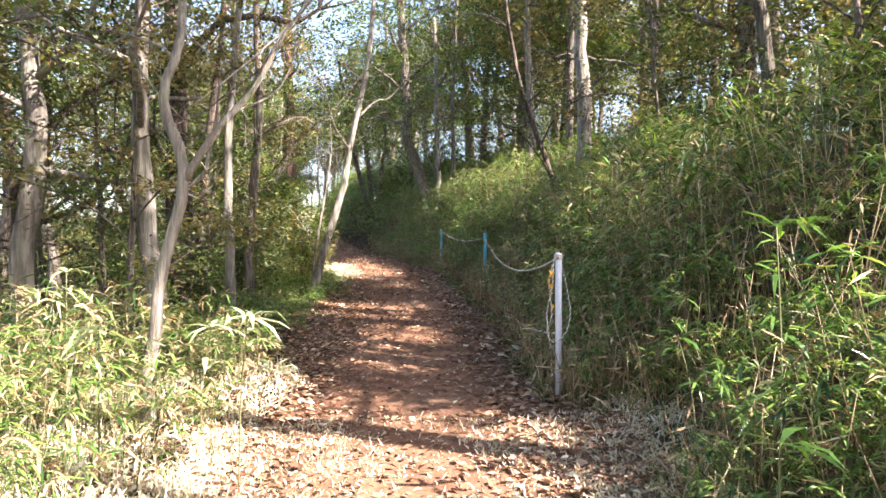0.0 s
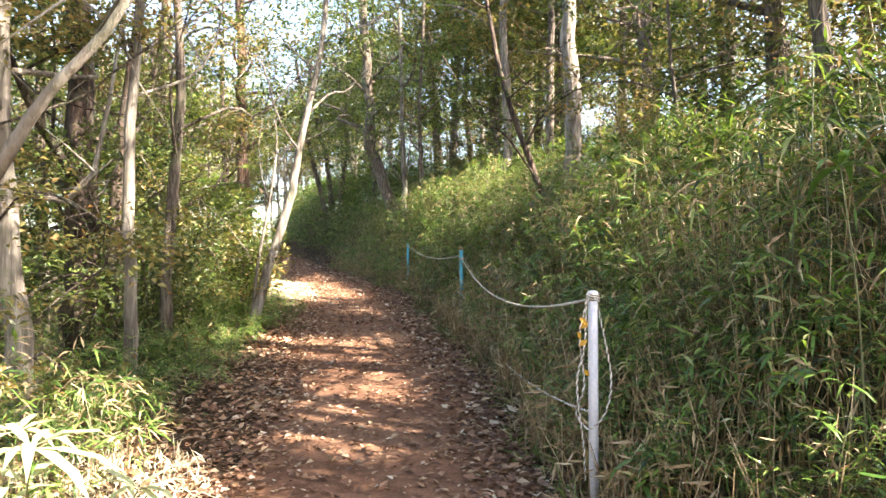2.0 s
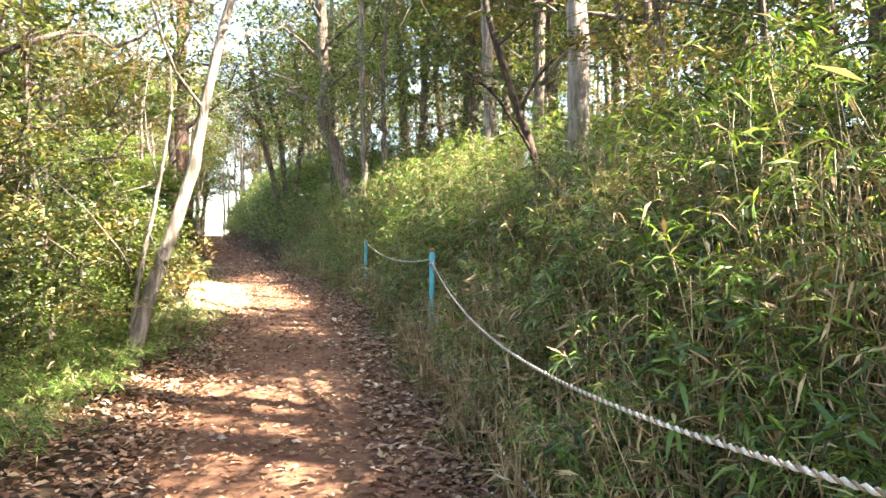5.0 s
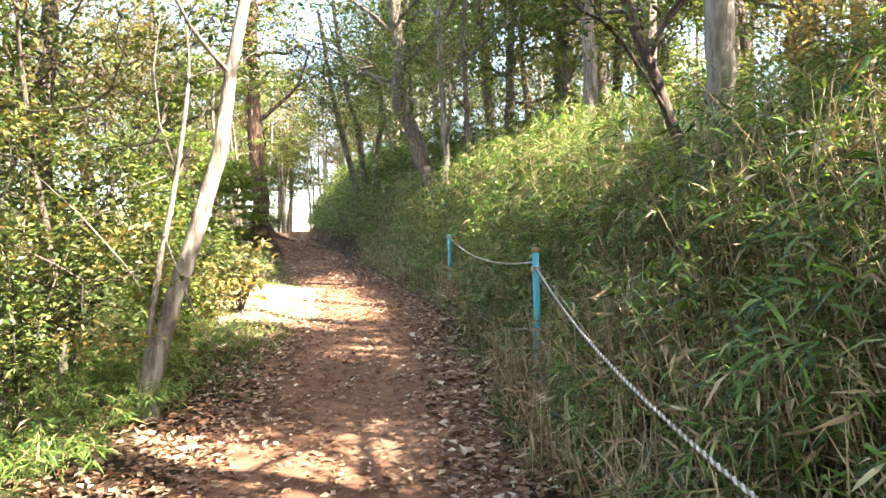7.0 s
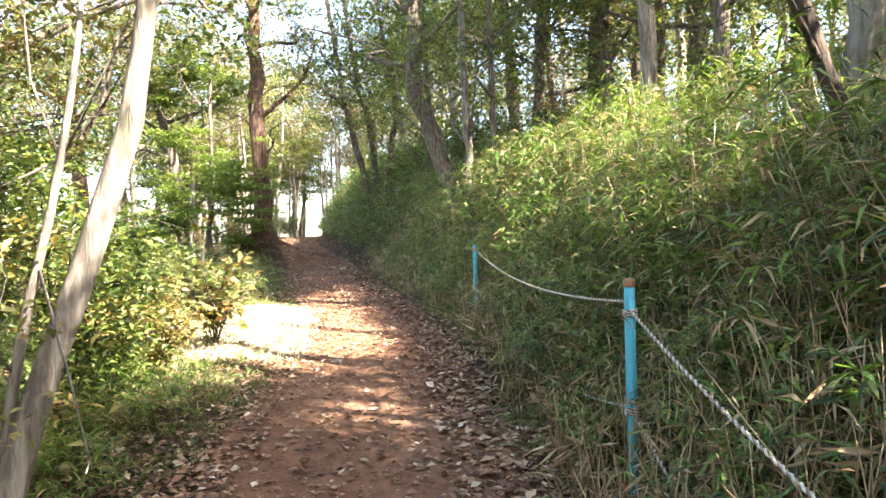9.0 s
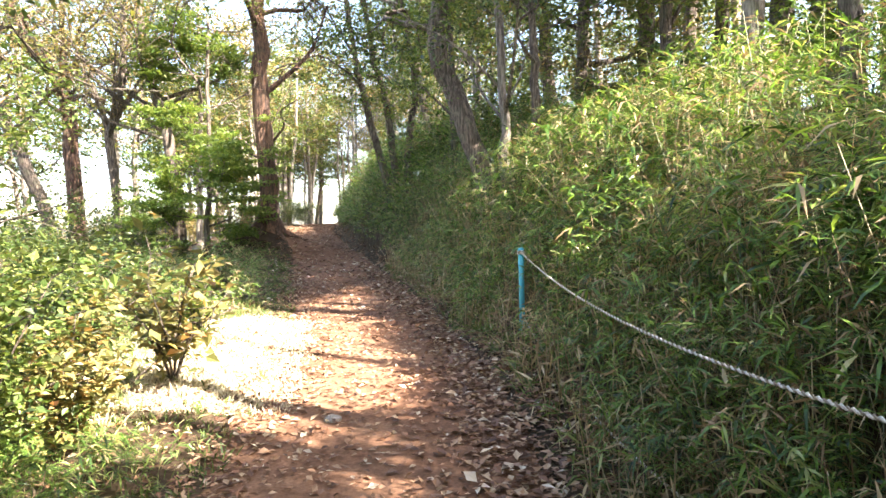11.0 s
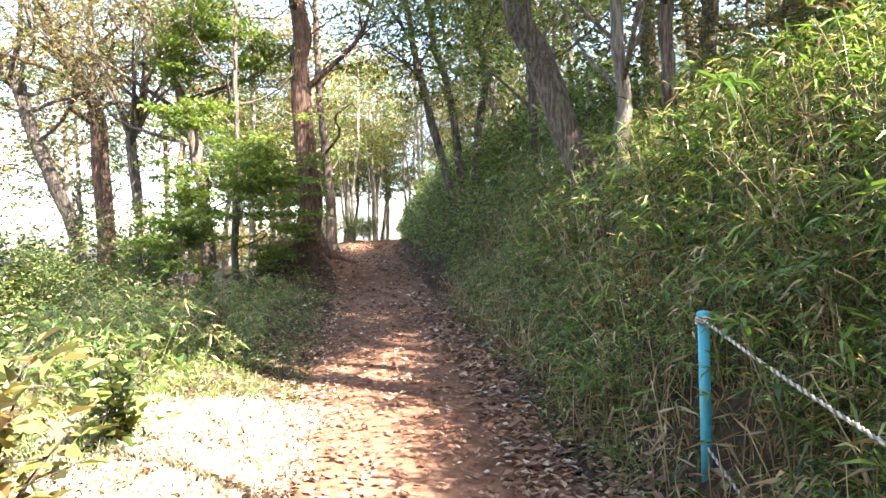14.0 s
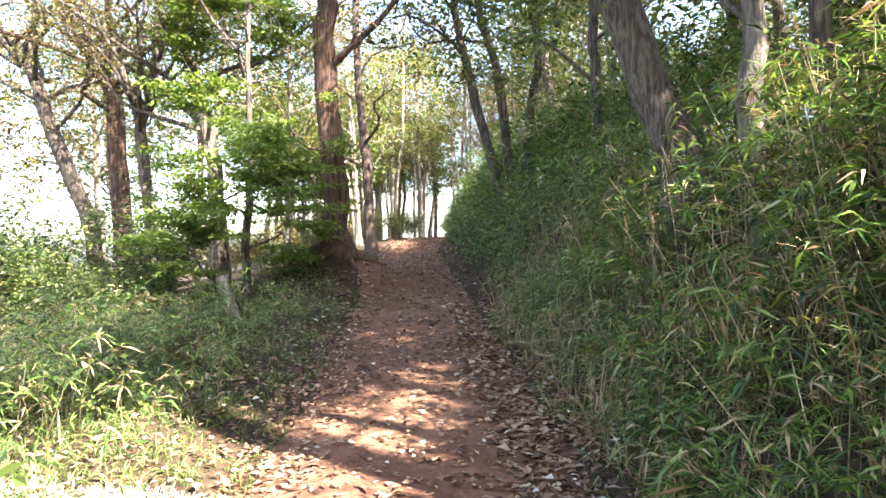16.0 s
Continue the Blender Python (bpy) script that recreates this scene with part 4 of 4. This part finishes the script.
thicket("bamboo_thicket", "arching bamboo grass beside the sunny verge", spots, rg.uniform(0.5, 1.0, len(v)) * np.clip(0.45 + 0.3 * v, 0.4, 1), PLANTS, 8, LEAF_SASA, dry=0.25)


# ---- undergrowth ----
def shrub(label, base, tall, wide, leaf_mat, seed, n=900, leaf=0.07, stems=7, group="shrubs", open_to_sun=False):
    rng = np.random.default_rng(seed)
    x, y = base
    thing = tagged(new("shrub"), label, "shrub", group)
    thing.location = (x, y, height(x, y) - 0.05)
    rods, tips = [], []
    for k in range(stems):
        a = k * 2.4 + rng.uniform(-0.4, 0.4)
        e = np.array([math.cos(a) * wide * rng.uniform(0.2, 0.9), math.sin(a) * wide * rng.uniform(0.2, 0.9), tall * rng.uniform(0.55, 1.0)])
        ln = spline([(0, 0, 0), e * (0.35, 0.35, 0.55), e], 7)
        rods.append(tube(ln, np.linspace(0.012, 0.004, 7), 4))
        tips.extend(ln[2:])
        for _ in range(4):
            p = ln[rng.integers(2, 7)]
            q = p + rng.normal(0, 0.22, 3) * wide
            rods.append(tube(np.array([p, (p + q) / 2 + rng.normal(0, 0.02, 3), q]), [0.005, 0.004, 0.002], 4))
            tips.append(q)
    tagged(part("woody_base", join(rods), BARK_GREY, thing), kind="stuff")
    tips = np.array(tips)
    at = tips[rng.integers(0, len(tips), n)] + rng.normal(0, 0.1, (n, 3)) * wide
    at[:, 2] = np.abs(at[:, 2])
    if open_to_sun:
        at = at[keeps_off(at + np.array(thing.location), 0.02)]
    n = len(at)
    way = unit(rng.normal(0, 1, at.shape) * (1, 1, 0.4))
    up = unit(rng.normal(0, 0.4, at.shape) + (0, 0, 1))
    L = leaf * rng.uniform(0.6, 1.3, n)
    tagged(part("foliage", leaves(at, way, up, L, L * 0.6), leaf_mat, thing, smooth=False), kind="stuff")
    return thing


rg = np.random.default_rng(21)


def set_shrubs(label, rows):
    for bx, by, tall, wide, mat, count, leaf in rows:
        shrub(label, (bx, by), tall, wide, mat, int(by * 100 - bx * 10), count if 18 < by < 23.5 else count * 2, leaf)


set_shrubs("leafy shrub with thin stems beside the path", (
    (-4.9, 6.4, 1.1, 0.8, LEAF_LIME, 800, 0.06),
    (-5.6, 8.0, 1.6, 1.0, LEAF_GREEN, 1100, 0.065),
    (-4.4, 9.6, 1.6, 0.9, LEAF_GREEN, 1100, 0.065),
    (-2.9, 9.9, 1.7, 0.8, LEAF_GREEN, 1300, 0.06),
    (-4.9, 11.0, 2.3, 1.0, LEAF_GREEN, 1400, 0.07),
    (-3.1, 11.6, 2.2, 0.9, LEAF_GREEN, 1500, 0.06),
    (-2.5, 12.6, 1.9, 0.8, LEAF_LIME, 1500, 0.06),
    (-3.6, 13.1, 2.4, 0.9, LEAF_GREEN, 1500, 0.065),
    (-2.9, 13.9, 1.6, 0.8, LEAF_LIME, 1500, 0.065),
    (-5.6, 14.6, 1.9, 1.0, LEAF_GREEN, 1300, 0.07),
))
set_shrubs("leafy undergrowth shrub on the verge", (
    (-2.95, 14.8, 1.0, 0.6, LEAF_AUTUMN, 900, 0.065),
    (-3.9, 15.4, 1.3, 0.7, LEAF_LIME, 1100, 0.07),
    (-4.2, 17.0, 1.2, 0.8, LEAF_GREEN, 1000, 0.07),
    (-6.6, 18.2, 1.1, 1.0, LEAF_GREEN, 900, 0.07),
    (-4.7, 18.8, 0.55, 0.7, LEAF_LIME, 500, 0.06),
    (-5.6, 20.6, 0.5, 0.8, LEAF_GREEN, 600, 0.06),
    (-8.6, 21.6, 1.4, 1.1, LEAF_AUTUMN, 1100, 0.07),
    (-6.4, 22.4, 0.6, 0.8, LEAF_GREEN, 700, 0.06),
    (1.9, 22.8, 1.6, 0.9, LEAF_LIME, 1200, 0.07),
    (-4.5, 20.2, 0.45, 0.5, LEAF_LIME, 450, 0.055),
    (-4.9, 21.9, 0.5, 0.5, LEAF_AUTUMN, 450, 0.055),
    (-5.5, 23.4, 0.45, 0.5, LEAF_LIME, 450, 0.055),
    (-7.5, 24.7, 0.9, 0.6, LEAF_LIME, 600, 0.07),
))
set_shrubs("leafy undergrowth shrub below the large tree", (
    (-7.9, 23.9, 1.2, 0.9, LEAF_GREEN, 900, 0.065),
    (-9.0, 24.6, 1.5, 1.2, LEAF_GREEN, 1300, 0.07),
    (-0.2, 25.4, 1.8, 0.9, LEAF_GREEN, 1000, 0.08),
    (-8.6, 25.9, 1.5, 1.0, LEAF_GREEN, 1300, 0.07),
    (-10.4, 26.0, 1.8, 1.4, LEAF_GREEN, 1500, 0.08),
    (-12.2, 27.6, 1.8, 1.5, LEAF_GREEN, 1500, 0.08),
    (-2.0, 29.0, 1.8, 0.9, LEAF_GREEN, 1000, 0.08),
    (-7.6, 30.4, 1.3, 0.9, LEAF_AUTUMN, 900, 0.07),
    (-8.9, 27.0, 2.2, 1.2, LEAF_GREEN, 1300, 0.075),
    (-10.2, 28.6, 2.4, 1.3, LEAF_GREEN, 1300, 0.075),
    (-11.6, 29.6, 2.7, 1.4, LEAF_GREEN, 1400, 0.08),
    (-13.4, 29.2, 2.9, 1.5, LEAF_AUTUMN, 1400, 0.08),
    (-15.2, 29.6, 3.2, 1.6, LEAF_GREEN, 1400, 0.085),
    (-12.4, 25.4, 2.2, 1.4, LEAF_GREEN, 1300, 0.075),
    (-10.6, 24.2, 1.7, 1.1, LEAF_LIME, 1100, 0.07),
    (-7.0, 23.2, 0.8, 0.6, LEAF_GREEN, 700, 0.06),
    (-7.3, 26.0, 1.0, 0.7, LEAF_GREEN, 900, 0.065),
    (-8.6, 33.0, 1.5, 1.0, LEAF_GREEN, 900, 0.08),
))
for bx, by, tall, wide, mat, k in ((5.4, 5.6, 2.9, 1.4, LEAF_AUTUMN, 2), (4.8, 7.6, 2.2, 1.3, LEAF_LIME, 3), (5.2, 9.4, 3.0, 1.5, LEAF_AUTUMN, 4), (4.0, 11.4, 2.3, 1.2, LEAF_GREEN, 5), (4.4, 14.8, 2.6, 1.4, LEAF_AUTUMN, 6), (3.8, 19.4, 2.4, 1.3, LEAF_LIME, 7),
                                   (2.6, 21.4, 1.5, 0.9, LEAF_GREEN, 8), (1.6, 24.2, 2.0, 1.1, LEAF_AUTUMN, 9), (0.2, 26.8, 2.2, 1.1, LEAF_LIME, 10), (6.4, 2.4, 3.0, 1.5, LEAF_LIME, 11), (5.6, 4.0, 3.4, 1.4, LEAF_AUTUMN, 12)):
    shrub("broadleaf bush rising over the bamboo grass of the bank", (bx, by), tall, wide, mat, 640 + k, 3000, 0.085, 12, "bushes on the bank", True)
shrub("low maple sapling with large yellowing leaves", (-2.9, 16.15), 1.1, 0.7, LEAF_AUTUMN, 617, 420, 0.12, 10, "maple saplings")
shrub("low maple sapling with bright green leaves", (-3.5, 17.9), 0.75, 0.5, LEAF_LIME, 619, 300, 0.11, 7, "maple saplings")
bushes = [shrub("broad bush on the hillside edge", (-11.0, 22.5), 1.9, 1.7, LEAF_GREEN, 611, 2600, 0.1, 10, "hillside bushes"),
          shrub("broad yellowing bush on the hillside edge", (-12.5, 24.5), 2.1, 1.8, LEAF_AUTUMN, 613, 2600, 0.1, 10, "hillside bushes")]
for k in range(34):
    by = rg.uniform(24, 62)
    off = -rg.uniform(7.5, 17) if by < 46 else rg.uniform(-14, 3)
    if abs(off) < 2.2:
        continue
    bx = float(smooth_centre(by)) + off
    copy_thing(bushes[k % 2], pose(bx, by, height(bx, by) - 0.05, 0, 0, rg.uniform(0, 360)))


for bx, by, k in ((-12.8, 27.2, 1.3), (-14.9, 26.6, 1.45), (-16.6, 29.6, 1.6), (-18.4, 31.5, 1.8), (-8.0, 47.5, 0.7), (-11.4, 48.5, 0.75), (-9.2, 52.0, 0.7), (-12.4, 53.5, 0.8), (-8.4, 56.0, 0.8), (-13.4, 58.0, 0.9)):
    copy_thing(bushes[0], pose(bx, by, height(bx, by) - 0.05, 0, 0, by * 40) @ Matrix.Scale(k, 4))


def grass_strip(label, spots, tall, seed, mat=GRASS):
    rng = np.random.default_rng(seed)
    n = len(spots)
    thing = tagged(new("grass"), label, "grass", kind="stuff")
    at = np.repeat(np.stack([spots[:, 0], spots[:, 1], land(spots[:, 0], spots[:, 1])], 1), 6, 0) + rng.normal(0, 0.03, (n * 6, 3)) * (1, 1, 0)
    way = unit(rng.normal(0, 0.55, at.shape) + (0, 0, 0.9))
    up = unit(rng.normal(0, 1, at.shape) * (1, 1, 0.1) + (0, 0, 0.2))
    L = tall * rng.uniform(0.5, 1.3, len(at))
    tagged(part("blades", thin_blades(at, way, up, L, rng.uniform(0.007, 0.014, len(at)), rng.uniform(0.2, 0.8, len(at))), mat, thing, smooth=False), kind="stuff")


spots, v = verge_spots(5200, 6, 27, 0.0, 2.2, 0.9)
# green grass thinned inside the sun patch, so that it looks whiter
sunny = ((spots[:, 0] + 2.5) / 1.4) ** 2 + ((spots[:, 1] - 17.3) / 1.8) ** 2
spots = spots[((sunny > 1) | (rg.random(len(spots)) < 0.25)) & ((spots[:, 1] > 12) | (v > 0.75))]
grass_strip("short grass on the shaded verge of the path", spots, 0.16, 31)
spots, v = verge_spots(2800, 0.8, 6.3, 0.15, 3.5)
grass_strip("sunlit dry grass at the path's open edge", spots, 0.22, 32, SUNLIT_STRAW)
# dry grass laid thick and extra pale to paint the burnt-out sun patch
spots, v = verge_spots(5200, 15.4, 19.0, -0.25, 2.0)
grass_strip("dry grass lying flat, coloured paler to whiten the sunlit verge", spots, 0.12, 34, SUNLIT_STRAW)
# straw litter whose pale colour also stands for sun glare on this band
spots, v = verge_spots(4200, 2.8, 5.0, -2.5, 0.5)
keep = (np.abs(v + 0.95) > 0.3) | (rg.random(len(v)) < 0.25)
spots, v = spots[keep], v[keep]
grass_strip("short straw litter, coloured paler to whiten the sunlit path", spots, 0.1, 37, SUNLIT_STRAW)
spots, u = bank_spots(3000, 1.5, 25, 0.05, 1.5, 1.1)
grass_strip("long thin grass hanging over the foot of the bank", spots, 0.3, 35)
spots, u = bank_spots(900, 1.5, 25, 0.05, 1.2)
grass_strip("dry straw caught in the foot of the bank", spots, 0.26, 36, LEAF_DRY)
spots, v = verge_spots(2200, 14.5, 27, 1.0, 5.0)
keep = (spots[:, 0] + 7.2) ** 2 + (spots[:, 1] - 25.0) ** 2 > 2.8
spots = spots[keep]
grass_strip("taller grass below the verge", spots, 0.3, 33)


# ---- fallen leaves ----
def litter(label, n, y0, y1, lo, hi, seed, size=0.055, edge=0.0):
    rng = np.random.default_rng(seed)
    y = rng.uniform(y0, y1, n)
    s = rng.uniform(lo, hi, n)
    if edge:
        keep = rng.random(n) < np.clip(0.26 + np.abs(s + 0.1) ** 2 * edge, 0, 1)
        y, s = y[keep], s[keep]
    x = smooth_centre(y) + s
    inside = np.abs(s) < 0.98
    at = np.stack([x, y, land(x, y) + np.where(inside, 0.036, 0.025) - 0.03 * np.clip(np.abs(s), 0, 1) ** 6 * inside + rng.uniform(0, 0.012, len(y))], 1)
    a = rng.uniform(0, 6.28, len(y))
    way = unit(np.stack([np.cos(a), np.sin(a), rng.normal(0.05, 0.22, len(y))], 1))
    up = unit(rng.normal(0, 0.3, at.shape) + (0, 0, 1))
    L = size * rng.uniform(0.5, 1.4, len(y))
    thing = tagged(new("leaf_litter"), label, "fallen leaves", kind="stuff")
    tagged(part("dead_leaves", leaves(at, way, up, L, L * rng.uniform(0.4, 0.75, len(L)), 0.2), LITTER, thing, smooth=False), kind="stuff")


near = tagged(new("leaf_litter"), "single curled brown leaves lying on the trodden path", "fallen leaves", kind="stuff")
rg = np.random.default_rng(77)
one_leaf = []
for k in range(8):
    L = rg.uniform(0.06, 0.1)
    up = unit(rg.normal(0, 0.25, (1, 3)) + (0, 0, 1))
    v, t = leaves(np.zeros((1, 3)), unit(np.array([[1.0, 0.0, rg.uniform(-0.05, 0.2)]])), up, np.array([L]), np.array([L * rg.uniform(0.45, 0.75)]), rg.uniform(0.1, 0.3))
    ob = mesh_from("dead_leaf", v, t, LITTER)
    one_leaf.append(ob.data)
    bpy.data.objects.remove(ob)
for k in range(290):
    y = rg.uniform(2, 22)
    s = rg.uniform(-1.1, 1.1)
    x = float(smooth_centre(y)) + s
    ob = new("dead_leaf", one_leaf[k % 8])
    ob.parent = near
    ob.matrix_basis = pose(x, y, height(x, y) + 0.042 - 0.03 * min(1, abs(s)) ** 6, rg.uniform(-12, 12), rg.uniform(-12, 12), rg.uniform(0, 360))


def stone(x, y, r, seed):
    """A half-sunk rounded stone."""
    bm = bmesh.new()
    bmesh.ops.create_icosphere(bm, subdivisions=3, radius=r)
    for p in bm.verts:
        p.co *= 1 + 0.25 * noise.noise(p.co / r * 1.1 + Vector((seed, 0, 0))) + 0.06 * noise.noise(p.co / r * 4)
        p.co.z *= 0.62
    me = bpy.data.meshes.new("stone")
    bm.to_mesh(me)
    bm.free()
    me.materials.append(STONE)
    ob = new("stone", me)
    ob.location = (x, y, height(x, y) + 0.03)
    tagged(ob, "small grey stone half sunk in the path", "stone", "stones on the path")


for x, y, r, sd in ((-1.39, 15.3, 0.06, 1), (-0.85, 9.4, 0.035, 2), (-1.55, 19.0, 0.03, 3), (0.1, 8.1, 0.025, 4), (-2.1, 20.1, 0.035, 5)):
    stone(x, y, r, sd)


litter("curled brown fallen leaves scattered on the path", 44000, 1.0, 24, -1.15, 1.15, 41, 0.052, edge=0.6)
litter("brown leaves gathered along the foot of the bank", 9000, 1.0, 26, 0.5, 1.35, 42, 0.07)
litter("brown leaves along the verge", 7000, 1.0, 27, -2.2, -0.7, 43)
litter("reddish leaves heaped on the low mound beside the path", 5000, 4.5, 13, -1.9, -0.75, 46, 0.06)
litter("fallen leaves on the far path", 6000, 24, 48, -1.3, 1.3, 44, 0.08)
litter("fallen leaves under the trees", 9000, 4, 30, -6.5, -2.0, 45, 0.07)


# ---- rope fence ----
def post(label, x, y, top, paint, rusty):
    z = height(x, y)
    thing = tagged(new("fence_post"), label, "post", "rope fence posts")
    thing.location = (x, y, z - 0.15)
    h = top - z + 0.15
    v, q, t = tube([(0, 0, 0), (0, 0, h * 0.5), (0, 0, h)], [0.0255] * 3, 20)
    pole = part("pole", (v, [q, t]), paint, thing)
    r = [0.0275, 0.0285, 0.0285, 0.024, 0.008]
    v, q, t = tube([(0, 0, h - 0.028), (0, 0, h - 0.022), (0, 0, h + 0.001), (0, 0, h + 0.009), (0, 0, h + 0.013)], r, 20)
    part("cap", (v, [q, t]), RUST if rusty else paint, pole, "rust-brown cap" if rusty else "")
    return thing


def rope_on(thing, line, r=0.0055, pitch=0.05):
    """A pale and a dark strand wound round one another along a line."""
    line = np.asarray(line, float)
    step = np.concatenate([[0], np.cumsum(np.linalg.norm(np.diff(line, axis=0), axis=1))])
    n = int(step[-1] / 0.011)
    d = np.linspace(0, step[-1], n)
    p = np.stack([np.interp(d, step, line[:, i]) for i in range(3)], 1)
    way = unit(np.gradient(p, axis=0))
    a = unit(np.cross(way, np.array([0.3, 0.2, 0.93])))
    b = np.cross(way, a)
    for k, (share, mat) in enumerate(((0.85, ROPE), (0.66, ROPE_DARK))):
        ph = d / pitch * 2 * np.pi + k * np.pi
        v, q, t = tube(p + r * 0.7 * (a * np.cos(ph)[:, None] + b * np.sin(ph)[:, None]), np.full(n, r * share), 5)
        part("strand", (v, [q, t]), mat, thing, "dark weathered strand" if k else "")
    return thing


def rope(label, a, b, sag, n=40):
    a, b = np.array(a), np.array(b)
    f = np.linspace(0, 1, n)[:, None]
    line = a + (b - a) * f - np.array([0, 0, 1.0]) * sag * 4 * f * (1 - f)
    return rope_on(tagged(new("rope"), label, "rope", "fence ropes"), line)


P0, P1, P2 = (0.9, 5.5, 1.46), (0.71, 11.9, 1.8), (-0.04, 17.17, 1.97)
first = post("white painted steel post with rope knotted round its top", *P0, WHITE_PAINT, False)
post("turquoise painted steel post with a rusty cap", *P1, TEAL_PAINT, True)
post("turquoise painted steel post half hidden in bamboo grass", *P2, TEAL_PAINT, False)
rope("slack white twisted rope strung between two posts", (P0[0], P0[1] + 0.03, P0[2] - 0.03), (P1[0], P1[1] - 0.03, P1[2] - 0.14), 0.27)
rope("slack lower rope between two posts", (P0[0], P0[1] + 0.03, P0[2] - 0.62), (P1[0], P1[1] - 0.03, P1[2] - 0.62), 0.28)
rope("white twisted rope running on to the farther post", (P1[0], P1[1] + 0.03, P1[2] - 0.1), (P2[0], P2[1] - 0.03, P2[2] - 0.03), 0.14)
rope("lower rope running on to the farther post", (P1[0], P1[1] + 0.03, P1[2] - 0.6), (P2[0], P2[1] - 0.03, P2[2] - 0.6), 0.25)


def ring(x, y, z, r, turns, rise):
    k = np.linspace(0, 2 * np.pi * turns, int(40 * turns))
    return np.stack([x + r * np.cos(k), y + r * np.sin(k), z + rise * k / (2 * np.pi * turns)], 1)


for (x, y, z), down in ((P0, 0.012), (P1, 0.14), (P1, 0.6), (P2, 0.02)):
    rope_on(tagged(new("rope_knot"), "white rope wound round a post", "rope", "rope knots"), ring(x, y, z - down - 0.03, 0.031, 3, 0.035))
loose = spline([(0.87, 5.48, 1.43), (0.82, 5.46, 1.25), (0.84, 5.45, 1.0), (0.8, 5.46, 0.86), (0.86, 5.43, 0.78), (0.95, 5.45, 0.86), (0.985, 5.47, 1.02), (0.96, 5.48, 1.2), (0.92, 5.49, 1.4)], 60)
rope_on(tagged(new("rope_loop"), "loose loop of rope hanging from a white post", "rope"), loose, 0.0042, 0.045)
loose = spline([(0.86, 5.48, 1.42), (0.84, 5.44, 1.2), (0.8, 5.44, 1.0), (0.83, 5.43, 0.7), (0.84, 5.44, 0.52)], 40)
rope_on(tagged(new("rope_loop"), "frayed rope end hanging beside a white post", "rope"), loose, 0.0042, 0.045)


def lone_leaf(x, y, z, size, turn, mat, label):
    """A single curled leaf caught on something or lying on the ground."""
    d = np.array([math.cos(turn), math.sin(turn) * 0.4, -0.7])
    v, t = leaves(np.array([[x, y, z]]), unit(d[None]), np.array([[0.2, -1.0, 0.3]]), np.array([size]), np.array([size * 0.6]), 0.2)
    tagged(mesh_from("caught_leaf", v, t, mat), label, "leaf", "leaves caught in a rope")


YELLOW = leaf_material("yellow_leaf", [(0.0, (0.55, 0.3, 0.04)), (1.0, (0.6, 0.36, 0.06))], 0.5, 0.35, (1.1, 1.0, 0.6))
for lx, lz, tn in ((0.81, 1.34, 0.6), (0.855, 1.32, 2.3), (0.8, 1.27, 1.2), (0.85, 1.23, 2.6), (0.83, 1.08, 0.9)):
    lone_leaf(lx, 5.42, lz, 0.055, tn, YELLOW, "yellow dead leaf caught in a hanging rope")


def stump(label, x, y, tall, r, lean, seed):
    rng = np.random.default_rng(seed)
    thing = tagged(new("stump"), label, "stump")
    thing.location = (x, y, height(x, y) - 0.08)
    n = 9
    f = np.linspace(0, 1, n)
    line = np.stack([lean[0] * f, lean[1] * f, tall * f], 1)
    v, q, t = tube(line, r * (1.25 - 0.35 * f), 12, 0.12, rng)
    part("wood", (v, [q, t]), BARK_PALE, thing)
    v, q, t = tube([line[-1] - (0, 0, 0.02), line[-1] + np.array([lean[0], lean[1], tall]) * 0.04], [r * 0.86, r * 0.7], 12, 0.1, rng)
    part("broken_top", (v, [q, t]), BARK_RED, thing, "splintered brown broken top")


stump("short pale broken stump leaning in the undergrowth", -6.5, 25.4, 0.8, 0.085, (-0.26, 0.0), 801)
for k in range(7):
    a = k * 0.9 + 0.2
    rl = np.random.default_rng(820 + k).uniform(0.7, 1.4)
    rx, ry = -5.98, 27.9
    pts = [(rx + math.cos(a) * d * rl, ry + math.sin(a) * d * rl, height(rx + math.cos(a) * d * rl, ry + math.sin(a) * d * rl) + hh) for d, hh in ((0.15, 0.16), (0.4, 0.06), (0.7, 0.015), (1.0, -0.06))]
    v, q, t = tube(spline(pts, 9), np.linspace(0.11, 0.02, 9), 7, 0.1)
    tagged(mesh_from("tree_root", v, [q, t], BARK_RED, smooth=True), "exposed root spreading from a large tree", "root", "roots of the large tree")
